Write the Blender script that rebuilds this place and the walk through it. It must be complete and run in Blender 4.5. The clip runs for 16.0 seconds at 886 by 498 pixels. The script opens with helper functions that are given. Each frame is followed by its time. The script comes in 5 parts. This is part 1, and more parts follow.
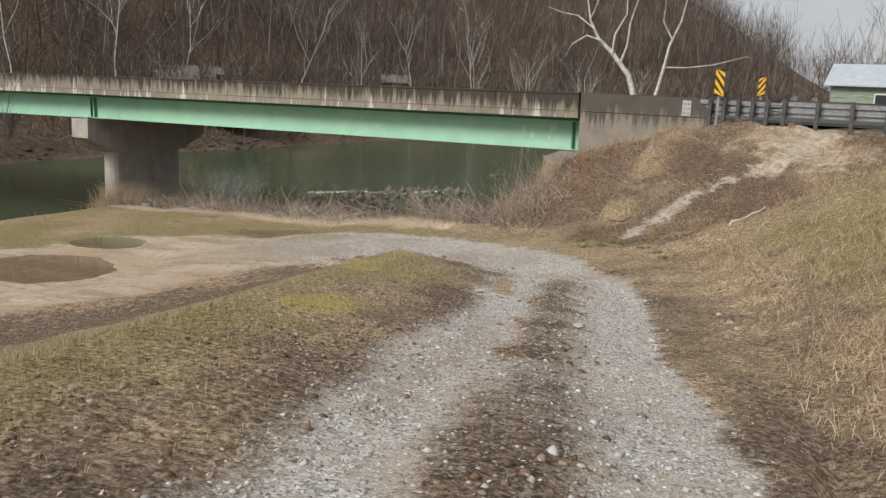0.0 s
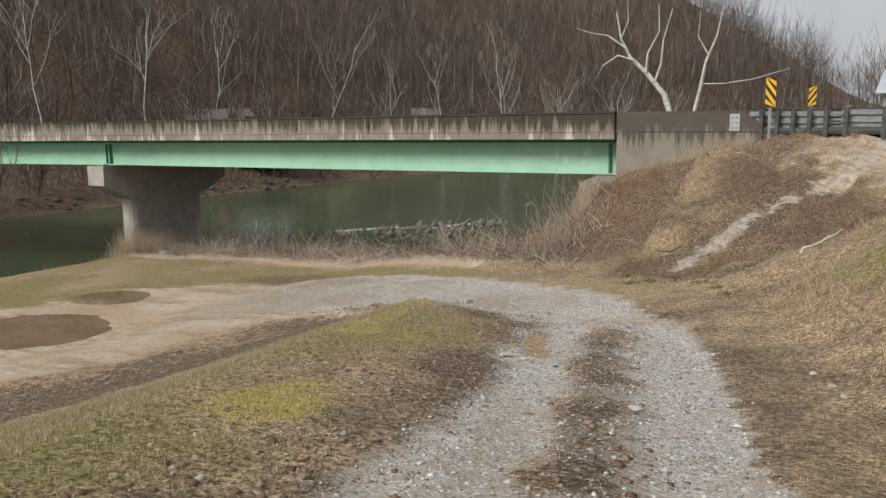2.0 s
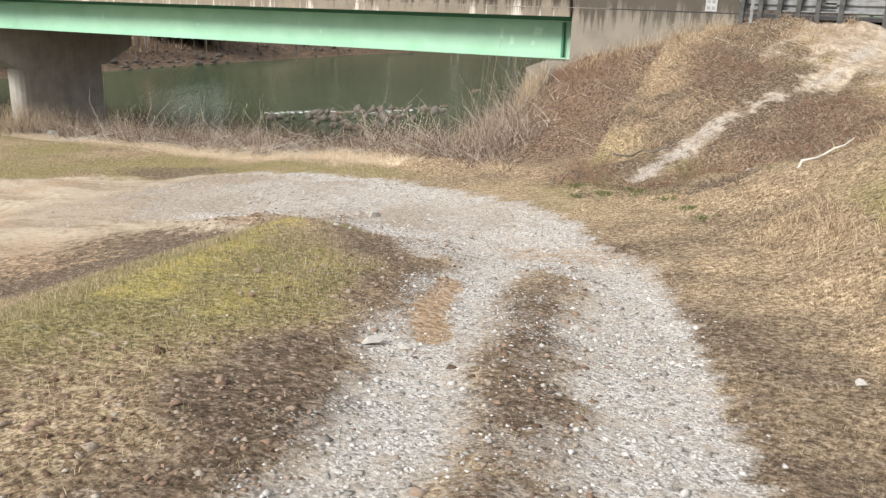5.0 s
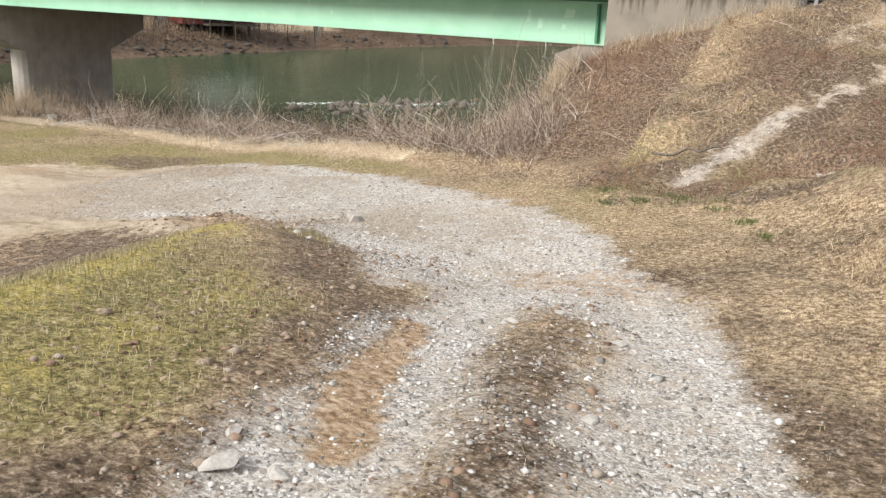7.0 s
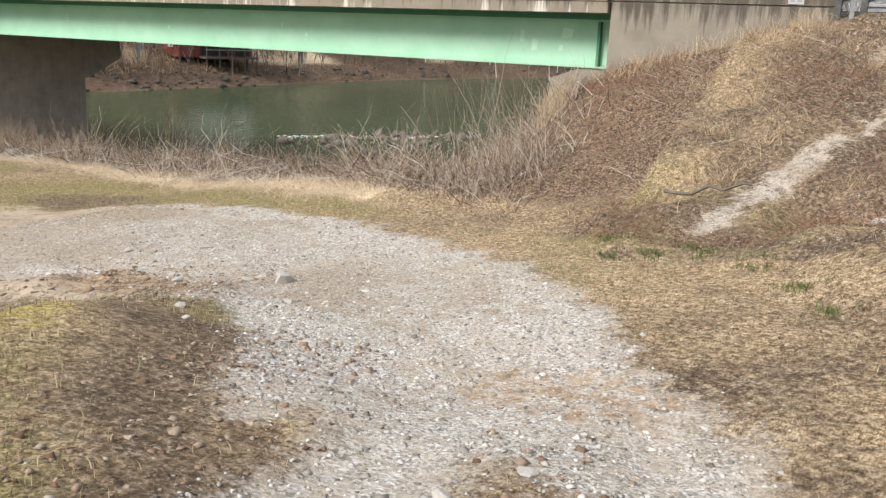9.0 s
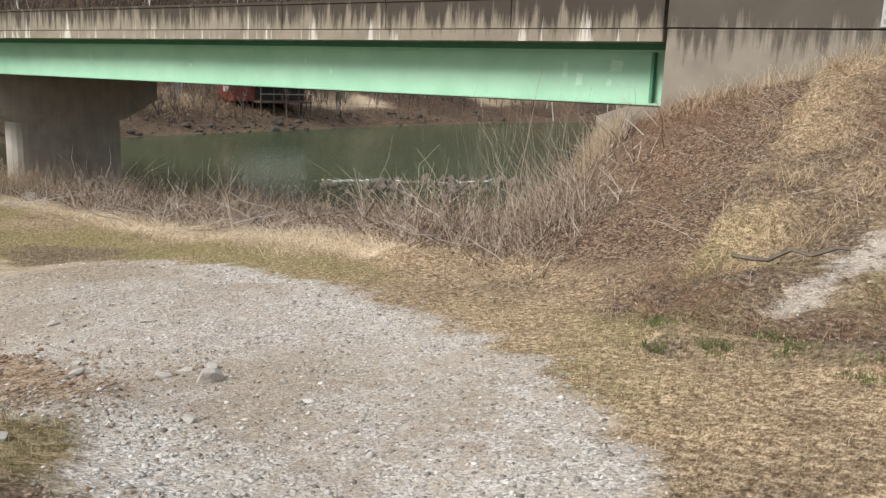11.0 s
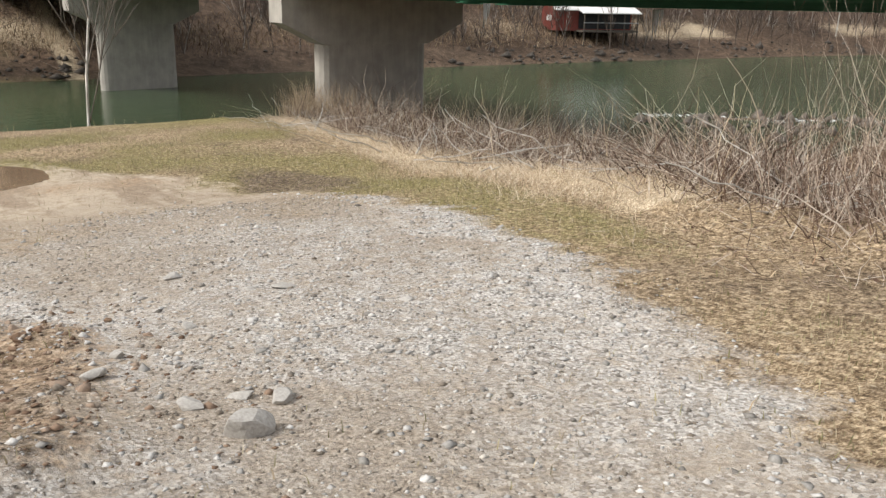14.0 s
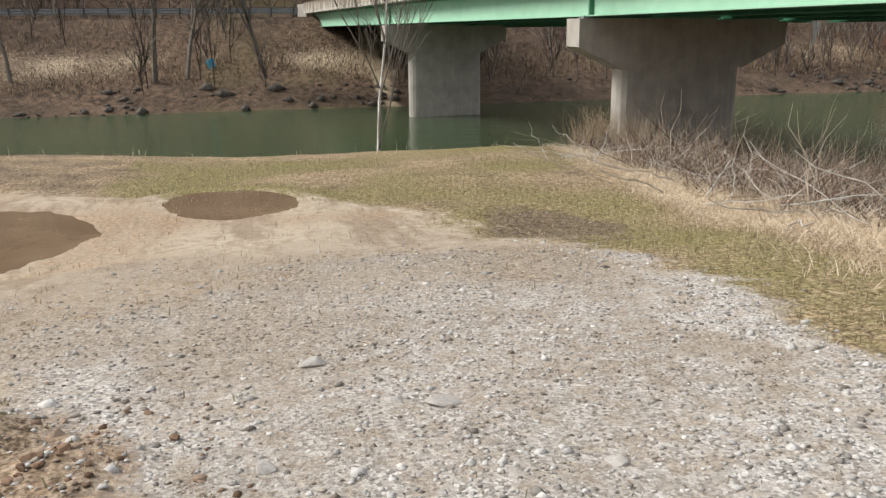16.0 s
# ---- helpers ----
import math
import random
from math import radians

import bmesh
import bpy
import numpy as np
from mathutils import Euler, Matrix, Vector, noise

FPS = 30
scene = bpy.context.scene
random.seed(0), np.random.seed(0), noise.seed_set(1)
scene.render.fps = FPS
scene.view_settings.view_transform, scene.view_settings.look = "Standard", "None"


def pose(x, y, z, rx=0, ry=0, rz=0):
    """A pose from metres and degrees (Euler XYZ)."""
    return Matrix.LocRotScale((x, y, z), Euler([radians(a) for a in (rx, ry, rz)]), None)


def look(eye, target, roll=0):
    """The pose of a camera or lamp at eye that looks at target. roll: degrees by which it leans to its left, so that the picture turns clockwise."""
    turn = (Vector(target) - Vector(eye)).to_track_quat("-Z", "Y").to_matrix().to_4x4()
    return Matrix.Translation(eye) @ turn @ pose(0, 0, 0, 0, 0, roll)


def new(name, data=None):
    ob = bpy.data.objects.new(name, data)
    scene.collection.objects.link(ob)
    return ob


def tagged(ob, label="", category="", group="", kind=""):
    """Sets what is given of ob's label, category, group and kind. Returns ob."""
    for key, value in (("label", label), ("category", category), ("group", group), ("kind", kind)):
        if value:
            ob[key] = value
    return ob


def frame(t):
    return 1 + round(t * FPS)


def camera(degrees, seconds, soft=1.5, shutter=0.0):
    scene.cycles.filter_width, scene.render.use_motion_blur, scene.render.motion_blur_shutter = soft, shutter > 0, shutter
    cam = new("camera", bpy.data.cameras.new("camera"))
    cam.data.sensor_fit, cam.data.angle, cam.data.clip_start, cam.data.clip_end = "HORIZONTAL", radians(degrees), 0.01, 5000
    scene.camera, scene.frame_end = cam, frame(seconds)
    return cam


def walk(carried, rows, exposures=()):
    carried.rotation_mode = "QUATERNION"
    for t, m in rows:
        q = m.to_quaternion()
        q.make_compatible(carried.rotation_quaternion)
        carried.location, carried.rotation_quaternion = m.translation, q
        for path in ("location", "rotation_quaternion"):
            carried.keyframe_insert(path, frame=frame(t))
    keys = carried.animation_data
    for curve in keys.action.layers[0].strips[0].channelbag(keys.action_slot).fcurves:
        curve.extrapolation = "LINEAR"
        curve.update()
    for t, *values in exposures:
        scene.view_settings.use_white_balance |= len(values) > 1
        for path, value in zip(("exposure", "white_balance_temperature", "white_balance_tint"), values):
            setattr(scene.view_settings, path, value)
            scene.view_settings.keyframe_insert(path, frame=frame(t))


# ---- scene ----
cam = camera(55.3, 16.0, soft=1.4)
PATH = [
    (0, (0.012, 0.016, 1.236), (-0.907, 1.752, 0.856), 2.5),
    (0.5, (-0.244, 0.68, 1.172), (-1.235, 2.381, 0.821), 0.9),
    (1, (-0.445, 1.215, 1.141), (-1.476, 2.899, 0.82), 1.2),
    (1.5, (-0.772, 1.864, 1.088), (-1.81, 3.544, 0.775), 0.5),
    (2, (-0.894, 2.374, 1.04), (-1.9, 4.075, 0.732), -0.4),
    (2.5, (-1.185, 3.186, 0.949), (-2.142, 4.897, 0.556), -1.6),
    (3, (-1.263, 3.766, 0.869), (-2.092, 5.512, 0.355), 0.0),
    (3.5, (-1.47, 4.425, 0.806), (-2.293, 6.171, 0.283), 1.5),
    (5.8, (-2.493, 7.206, 0.46), (-3.396, 8.895, -0.117), 0.9),
    (6, (-2.563, 7.466, 0.39), (-3.492, 9.152, -0.151), 0.8),
    (6.5, (-2.786, 8.1, 0.272), (-3.843, 9.704, -0.282), 1.7),
    (7, (-2.954, 8.831, 0.146), (-3.888, 10.502, -0.433), 3.0),
    (7.5, (-3.144, 9.466, 0.028), (-4.069, 11.143, -0.549), 3.7),
    (8, (-3.326, 10.195, -0.119), (-4.24, 11.885, -0.677), 3.5),
    (8.5, (-3.545, 10.776, -0.174), (-4.515, 12.445, -0.697), 2.5),
    (8.7, (-3.65, 11.057, -0.205), (-4.609, 12.735, -0.721), 2.6),
    (10.8, (-4.494, 13.766, -0.413), (-5.552, 15.41, -0.835), 3.1),
    (11, (-4.548, 13.981, -0.478), (-5.641, 15.605, -0.889), 2.4),
    (11.5, (-4.806, 14.537, -0.596), (-6.019, 16.071, -1.013), 1.7),
    (12, (-5.068, 15.126, -0.7), (-6.374, 16.584, -1.111), 0.9),
    (12.5, (-5.366, 15.616, -0.804), (-6.76, 16.979, -1.247), 1.3),
    (13, (-5.655, 16.12, -0.901), (-7.044, 17.459, -1.427), 1.5),
    (13.5, (-6.005, 16.599, -0.988), (-7.499, 17.808, -1.543), 0.7),
    (14, (-6.411, 17.122, -1.112), (-7.994, 18.198, -1.69), 1.2),
    (14.5, (-6.813, 17.536, -1.164), (-8.499, 18.443, -1.742), 1.90),
    (15, (-7.289, 17.972, -1.255), (-9.055, 18.742, -1.793), 0.65),
    (15.5, (-7.725, 18.336, -1.317), (-9.563, 18.928, -1.838), -1.15),
    (16, (-8.244, 18.631, -1.39), (-10.123, 19.075, -1.909), -0.50),
]
EXPOSURES = ((0, 0.05), (2.4, 0.0), (2.95, 0.5), (3.4, 0.57), (5, 0.67), (8.5, 0.64), (11, 0.39), (12.5, 0.5), (16, 0.43))
walk(cam, [(t, look(eye, target, roll)) for t, eye, target, roll in PATH], EXPOSURES)

# ---- sky and light: a bright overcast winter day ----
SUN_ELEV, SUN_TURN = radians(38), radians(200)
world = bpy.data.worlds.new("overcast_sky")
scene.world = world
world.use_nodes = True
wn, wl = world.node_tree.nodes, world.node_tree.links
wn.clear()
sky = wn.new("ShaderNodeTexSky")
sky.sky_type, sky.sun_disc = "NISHITA", False
sky.sun_elevation, sky.sun_rotation = SUN_ELEV, SUN_TURN
sky.air_density, sky.dust_density, sky.ozone_density = 1.0, 5.0, 1.0
grey = wn.new("ShaderNodeMix")
grey.data_type = "RGBA"
grey.inputs[0].default_value = 0.7
cloud = wn.new("ShaderNodeTexNoise")
cloud.inputs["Scale"].default_value = 2.2
cloud.inputs["Detail"].default_value = 6
cloud_ramp = wn.new("ShaderNodeValToRGB")
cloud_ramp.color_ramp.elements[0].position, cloud_ramp.color_ramp.elements[0].color = 0.35, (7.6, 7.9, 8.5, 1)
cloud_ramp.color_ramp.elements[1].position, cloud_ramp.color_ramp.elements[1].color = 0.62, (11.3, 11.1, 10.8, 1)
back = wn.new("ShaderNodeBackground")
back.inputs["Strength"].default_value = 0.08
world_out = wn.new("ShaderNodeOutputWorld")
wl.new(cloud.outputs[0], cloud_ramp.inputs[0])
wl.new(sky.outputs[0], grey.inputs[6])
wl.new(cloud_ramp.outputs[0], grey.inputs[7])
wl.new(grey.outputs[2], back.inputs[0])
wl.new(back.outputs[0], world_out.inputs[0])
sun = new("sun", bpy.data.lights.new("sun", "SUN"))
sun.data.energy, sun.data.angle, sun.data.color = 2.7, radians(18), (1.0, 0.96, 0.9)
sun.matrix_world = look((0, 0, 60), (-60 * math.sin(SUN_TURN) / math.tan(SUN_ELEV), -60 * math.cos(SUN_TURN) / math.tan(SUN_ELEV), 0))


# ---- materials ----
class Nodes:
    """A small builder for one node material."""

    def __init__(self, name):
        self.mat = bpy.data.materials.new(name)
        self.mat.use_nodes = True
        self.tree = self.mat.node_tree
        self.bsdf = self.tree.nodes["Principled BSDF"]
        self.pos = self.tree.nodes.new("ShaderNodeNewGeometry").outputs["Position"]

    def node(self, kind, **inputs):
        n = self.tree.nodes.new(kind)
        for key, value in inputs.items():
            self.put(n.inputs[key.replace("_", " ")], value)
        return n

    def put(self, socket, value):
        if hasattr(value, "is_output"):
            self.tree.links.new(value, socket)
        else:
            socket.default_value = value

    def noise(self, scale, detail=4, rough=0.6, vector=None, stretch=None):
        v = vector or self.pos
        if stretch:
            m = self.node("ShaderNodeMapping", Vector=v)
            m.inputs["Scale"].default_value = stretch
            v = m.outputs[0]
        return self.node("ShaderNodeTexNoise", Vector=v, Scale=scale, Detail=detail, Roughness=rough).outputs[0]

    def cells(self, scale, vector=None, feature="F1", out="Distance"):
        n = self.node("ShaderNodeTexVoronoi", Vector=vector or self.pos, Scale=scale)
        n.feature = feature
        return n.outputs[out]

    def ramp(self, fac, *stops):
        n = self.node("ShaderNodeValToRGB", Fac=fac)
        els = n.color_ramp.elements
        while len(els) < len(stops):
            els.new(0.5)
        for e, (p, c) in zip(els, stops):
            e.position = p
            e.color = (*c, 1) if len(c) == 3 else (c[0], c[0], c[0], 1)
        return n.outputs[0]

    def mix(self, fac, a, b, mode="MIX"):
        n = self.tree.nodes.new("ShaderNodeMix")
        n.data_type, n.blend_type = "RGBA", mode
        for i, v in ((0, fac), (6, a), (7, b)):
            if isinstance(v, tuple) and len(v) == 3:
                v = (*v, 1)
            self.put(n.inputs[i], v)
        return n.outputs[2]

    def math(self, op, a, b=0.0, c=0.0):
        n = self.tree.nodes.new("ShaderNodeMath")
        n.operation = op
        n.use_clamp = op in ("SMOOTHSTEP",)
        for i, v in enumerate((a, b, c)):
            self.put(n.inputs[i], v)
        return n.outputs[0]

    def attr(self, name, out="Fac"):
        n = self.tree.nodes.new("ShaderNodeAttribute")
        n.attribute_name = name
        return n.outputs[out]

    def finish(self, color, rough=0.9, bump=None, strength=0.4, dist=0.02, metal=0.0, spec=0.3):
        self.put(self.bsdf.inputs["Base Color"], (*color, 1) if isinstance(color, tuple) and len(color) == 3 else color)
        self.put(self.bsdf.inputs["Roughness"], rough)
        self.put(self.bsdf.inputs["Metallic"], metal)
        self.put(self.bsdf.inputs["Specular IOR Level"], spec)
        if bump is not None:
            b = self.node("ShaderNodeBump", Height=bump, Strength=strength, Distance=dist)
            self.tree.links.new(b.outputs[0], self.bsdf.inputs["Normal"])
        return self.mat


def ground_material():
    """Soil, dead grass, moss, crushed stone, clay and leaf litter, mixed by the painted kinds of ground."""
    n = Nodes("ground_soil_and_grass")
    fine, mid, big = n.noise(46, 6, 0.75), n.noise(6, 5, 0.65), n.noise(0.9, 4)
    clod = n.noise(17, 5, 0.7)
    blades = n.noise(70, 5, 0.75, stretch=(1, 0.4, 1))
    soil = n.ramp(n.math("ADD", n.math("MULTIPLY", fine, 0.5), n.math("MULTIPLY", clod, 0.5)), (0.4, (0.036, 0.026, 0.018)), (0.5, (0.12, 0.088, 0.06)), (0.58, (0.26, 0.2, 0.15)), (0.65, (0.5, 0.43, 0.36)))
    dead = n.ramp(n.math("ADD", n.math("MULTIPLY", blades, 0.6), n.math("MULTIPLY", clod, 0.4)), (0.4, (0.075, 0.05, 0.03)), (0.49, (0.28, 0.2, 0.12)), (0.58, (0.62, 0.5, 0.34)))
    patch = n.noise(2.4, 6, 0.72)
    dead = n.mix(n.math("MULTIPLY", n.ramp(patch, (0.49, (0,)), (0.6, (1,))), 0.4), dead, n.ramp(fine, (0.4, (0.05, 0.034, 0.024)), (0.6, (0.22, 0.155, 0.105))))
    green = n.ramp(n.math("ADD", n.math("MULTIPLY", blades, 0.6), n.math("MULTIPLY", clod, 0.4)), (0.4, (0.065, 0.056, 0.024)), (0.5, (0.2, 0.17, 0.07)), (0.61, (0.43, 0.37, 0.19)))
    moss = n.ramp(fine, (0.4, (0.16, 0.12, 0.04)), (0.5, (0.37, 0.305, 0.085)), (0.62, (0.54, 0.46, 0.18)))
    chip = n.cells(48, out="Color")
    chip_v = n.node("ShaderNodeSeparateColor", Color=chip).outputs[0]
    edge = n.cells(48, feature="DISTANCE_TO_EDGE")
    stone = n.ramp(chip_v, (0.0, (0.21, 0.197, 0.18)), (0.35, (0.45, 0.432, 0.41)), (1.0, (0.8, 0.78, 0.75)))
    stone = n.mix(n.math("MULTIPLY", n.ramp(edge, (0.0, (1,)), (0.1, (0,))), 0.5), stone, (0.16, 0.14, 0.12))
    stone = n.mix(n.math("MULTIPLY", n.ramp(mid, (0.44, (0,)), (0.6, (1,))), 0.7), stone, n.ramp(fine, (0.4, (0.24, 0.195, 0.15)), (0.6, (0.6, 0.53, 0.45))))
    stone = n.mix(n.math("MULTIPLY", n.ramp(big, (0.5, (0,)), (0.62, (1,))), 0.35), stone, (0.42, 0.35, 0.275))
    clay = n.ramp(clod, (0.38, (0.21, 0.135, 0.08)), (0.5, (0.36, 0.255, 0.165)), (0.64, (0.5, 0.39, 0.28)))
    scrap = n.node("ShaderNodeSeparateColor", Color=n.cells(38, out="Color")).outputs[0]
    litter = n.ramp(n.math("ADD", n.math("MULTIPLY", scrap, 0.35), n.math("MULTIPLY", n.math("ADD", fine, clod), 0.33)), (0.32, (0.022, 0.015, 0.011)), (0.5, (0.1, 0.066, 0.047)), (0.66, (0.3, 0.215, 0.155)))
    silt = n.ramp(n.math("ADD", n.math("MULTIPLY", mid, 0.6), n.math("MULTIPLY", fine, 0.4)), (0.4, (0.34, 0.275, 0.205)), (0.6, (0.54, 0.46, 0.365)))
    silt = n.mix(n.math("MULTIPLY", n.ramp(n.noise(1.1, 5, 0.7, stretch=(0.35, 1.6, 1)), (0.48, (0,)), (0.6, (1,))), 0.6), silt, n.ramp(fine, (0.4, (0.13, 0.09, 0.06)), (0.6, (0.3, 0.22, 0.155))))
    wood = n.ramp(n.noise(1.1, 6, 0.7), (0.4, (0.026, 0.018, 0.014)), (0.6, (0.115, 0.08, 0.057)))
    wood = n.mix(n.ramp(n.noise(0.06, 4, 0.6), (0.44, (0,)), (0.58, (1,))), wood, n.ramp(n.noise(2, 5, 0.7), (0.4, (0.05, 0.034, 0.024)), (0.6, (0.19, 0.13, 0.09))))

    def break_up(name, soft=0.5):
        a = n.math("ADD", n.attr(name), n.math("MULTIPLY", n.math("SUBTRACT", mid, 0.5), 1.5))
        a = n.math("ADD", a, n.math("MULTIPLY", n.math("SUBTRACT", fine, 0.5), 1.1))
        return n.ramp(a, (0.5 - soft / 2, (0,)), (0.5 + soft / 2, (1,)))

    col = n.mix(n.ramp(big, (0.35, (0,)), (0.65, (1,))), soil, dead)
    col = n.mix(break_up("dead"), col, dead)
    col = n.mix(break_up("litter"), col, litter)
    col = n.mix(break_up("green"), col, green)
    col = n.mix(break_up("moss", 0.4), col, moss)
    col = n.mix(break_up("soil", 0.6), col, soil)
    col = n.mix(break_up("silt", 0.6), col, silt)
    col = n.mix(break_up("stone", 0.6), col, stone)
    col = n.mix(break_up("clay", 0.4), col, clay)
    col = n.mix(n.attr("woodland"), col, wood)
    col = n.mix(break_up("straw", 0.5), col, n.ramp(blades, (0.38, (0.22, 0.16, 0.1)), (0.5, (0.56, 0.45, 0.31)), (0.6, (0.8, 0.69, 0.52))))
    col = n.mix(n.math("MULTIPLY", break_up("dust", 0.8), 0.72), col, n.mix(n.ramp(clod, (0.42, (0,)), (0.58, (1,))), n.ramp(fine, (0.4, (0.13, 0.1, 0.072)), (0.6, (0.4, 0.335, 0.26))), n.ramp(fine, (0.4, (0.2, 0.16, 0.12)), (0.6, (0.5, 0.43, 0.35)))))
    tuft = n.ramp(n.math("ADD", n.math("MULTIPLY", n.noise(24, 4, 0.7), 0.6), n.math("MULTIPLY", clod, 0.4)), (0.36, (0.62,)), (0.5, (1.0,)), (0.64, (1.22,)))
    loose = n.math("SUBTRACT", 1.0, n.math("MAXIMUM", n.math("MULTIPLY", n.attr("stone"), 0.7), n.math("MULTIPLY", n.attr("silt"), 1.1)))
    col = n.mix(loose, col, n.mix(1.0, col, tuft, "MULTIPLY"))
    height = n.math("ADD", n.math("MULTIPLY", n.math("ADD", fine, clod), 0.7), n.math("MULTIPLY", chip_v, n.attr("stone")))
    return n.finish(col, 0.95, height, 0.7, 0.025, spec=0.15)


GROUND = ground_material()


def water_material():
    n = Nodes("green_river_water")
    ripple = n.noise(1.6, 3, stretch=(1.0, 0.35, 1))
    murk = n.ramp(n.noise(0.05, 2), (0.3, (0.043, 0.067, 0.034)), (0.7, (0.058, 0.085, 0.045)))
    n.bsdf.inputs["IOR"].default_value = 1.33
    return n.finish(murk, 0.16, ripple, 0.35, 0.12, spec=0.4)


def puddle_material():
    n = Nodes("muddy_puddle_water")
    return n.finish(n.ramp(n.noise(1.2, 3), (0.3, (0.17, 0.115, 0.072)), (0.7, (0.24, 0.17, 0.11))), 0.06, n.noise(5, 2), 0.03, 0.01, spec=0.5)


def concrete_material(name, tint, streak, top=99.0, drips=0.0):
    """Weathered concrete: mottled, with dark run-off streaks from the upper edge and pale lime drips below."""
    n = Nodes(name)
    grain, blot = n.noise(45, 5), n.noise(1.3, 5)
    col = n.ramp(blot, (0.3, tuple(c * 0.7 for c in tint)), (0.7, tint))
    col = n.mix(n.math("MULTIPLY", n.ramp(grain, (0.4, (0,)), (0.75, (1,))), 0.3), col, tuple(c * 0.55 for c in tint))
    runs = n.noise(4.2, 6, 0.75, stretch=(1, 1, 0.07))
    z = n.node("ShaderNodeSeparateXYZ", Vector=n.pos).outputs[2]
    if top < 50:
        runs = n.math("ADD", runs, n.math("MULTIPLY", n.math("SUBTRACT", z, top), 0.34))
    col = n.mix(n.math("MULTIPLY", n.ramp(runs, (0.4, (0,)), (0.54, (1,))), streak), col, (0.05, 0.043, 0.036))
    if drips:
        lime = n.math("ADD", n.noise(2.4, 5, 0.75, stretch=(1, 1, 0.04)), n.math("MULTIPLY", n.math("SUBTRACT", 0.6, z), 0.16))
        col = n.mix(n.math("MULTIPLY", n.ramp(lime, (0.6, (0,)), (0.66, (1,))), drips), col, (0.66, 0.63, 0.58))
    return n.finish(col, 0.93, grain, 0.3, 0.01, spec=0.2)


def simple_material(name, a, b, scale=8, rough=0.8, metal=0.0, bump=0.2, stretch=None):
    n = Nodes(name)
    v = n.noise(scale, 5, stretch=stretch)
    return n.finish(n.ramp(v, (0.3, a), (0.7, b)), rough, v, bump, 0.01, metal)


WATER, PUDDLE = water_material(), puddle_material()
PARAPET = concrete_material("stained_parapet_concrete", (0.31, 0.275, 0.22), 0.92, 0.72, 0.8)
PIER = concrete_material("grey_pier_concrete", (0.5, 0.47, 0.425), 0.1)
WING = concrete_material("pale_abutment_concrete", (0.31, 0.28, 0.235), 0.75, 0.42)
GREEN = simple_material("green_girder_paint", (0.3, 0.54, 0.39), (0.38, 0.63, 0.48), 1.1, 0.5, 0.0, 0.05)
# Darker copy of the girder green; carries the under-deck shade as colour.
GREEN_DARK = simple_material("dark_and_shaded_girder_green", (0.05, 0.19, 0.11), (0.07, 0.24, 0.14), 3, 0.5)
STEEL = simple_material("galvanised_steel", (0.2, 0.21, 0.215), (0.34, 0.35, 0.355), 6, 0.55, 0.3)
DULL_ROOF = simple_material("dull_brown_grey_roofing", (0.12, 0.11, 0.1), (0.22, 0.2, 0.185), 3, 0.9)
ASPHALT = simple_material("worn_asphalt", (0.04, 0.04, 0.042), (0.075, 0.073, 0.07), 30, 0.9)


# ---- small mesh helpers ----
def mesh_ob(name, bm, material, parent=None, label=""):
    me = bpy.data.meshes.new(name)
    bm.normal_update()
    bm.to_mesh(me)
    bm.free()
    me.materials.append(material)
    ob = new(name, me)
    if parent:
        ob.parent = parent
    if label:
        tagged(ob, label)
    return ob


part = mesh_ob


def box(bm, lo, hi, bevel=0.0, m=None):
    vs = [bm.verts.new((x, y, z)) for z in (lo[2], hi[2]) for y in (lo[1], hi[1]) for x in (lo[0], hi[0])]
    fs = [bm.faces.new([vs[i] for i in f]) for f in ((0, 2, 3, 1), (4, 5, 7, 6), (0, 1, 5, 4), (2, 6, 7, 3), (0, 4, 6, 2), (1, 3, 7, 5))]
    if bevel:
        edges = list({e for f in fs for e in f.edges})
        out = bmesh.ops.bevel(bm, geom=edges, offset=bevel, segments=2, affect="EDGES", profile=0.5)
        vs = list({v for f in out["faces"] for v in f.verts} | {v for v in vs if v.is_valid})
    if m is not None:
        bmesh.ops.transform(bm, matrix=m, verts=[v for v in vs if v.is_valid])
    return bm


def prism(bm, outline, a, b, axis="y"):
    """A solid with the outline (pairs) in the plane across the axis, from a to b along it."""
    put = {"y": lambda p, s: (p[0], s, p[1]), "x": lambda p, s: (s, p[0], p[1]), "z": lambda p, s: (p[0], p[1], s)}[axis]
    lo, hi = [bm.verts.new(put(p, a)) for p in outline], [bm.verts.new(put(p, b)) for p in outline]
    bm.faces.new(lo)
    bm.faces.new(hi[::-1])
    for i in range(len(outline)):
        j = (i + 1) % len(outline)
        bm.faces.new((lo[j], lo[i], hi[i], hi[j]))
    bmesh.ops.recalc_face_normals(bm, faces=bm.faces[:])
    return bm


def thing(name, label, category, at=(0, 0, 0), group="", kind="", turn=0.0):
    ob = new(name)
    ob.matrix_world = pose(*at, 0, 0, turn)
    return tagged(ob, label, category, group, kind)


# ---- the lie of the land ----
def smax(a, b, k):
    h = np.clip(0.5 + 0.5 * (a - b) / k, 0, 1)
    return b + (a - b) * h + k * h * (1 - h)


def smin(a, b, k):
    return -smax(-a, -b, k)


def ease(a, b, v):
    u = np.clip((v - a) / (b - a), 0, 1)
    return u * u * (3 - 2 * u)


WATER_Z = -7.6


def toe(y):
    """Where the hillside beside the drive begins."""
    return np.where(y < 13, 0.9 - 0.2 * y, -1.7 - 0.42 * (y - 13))


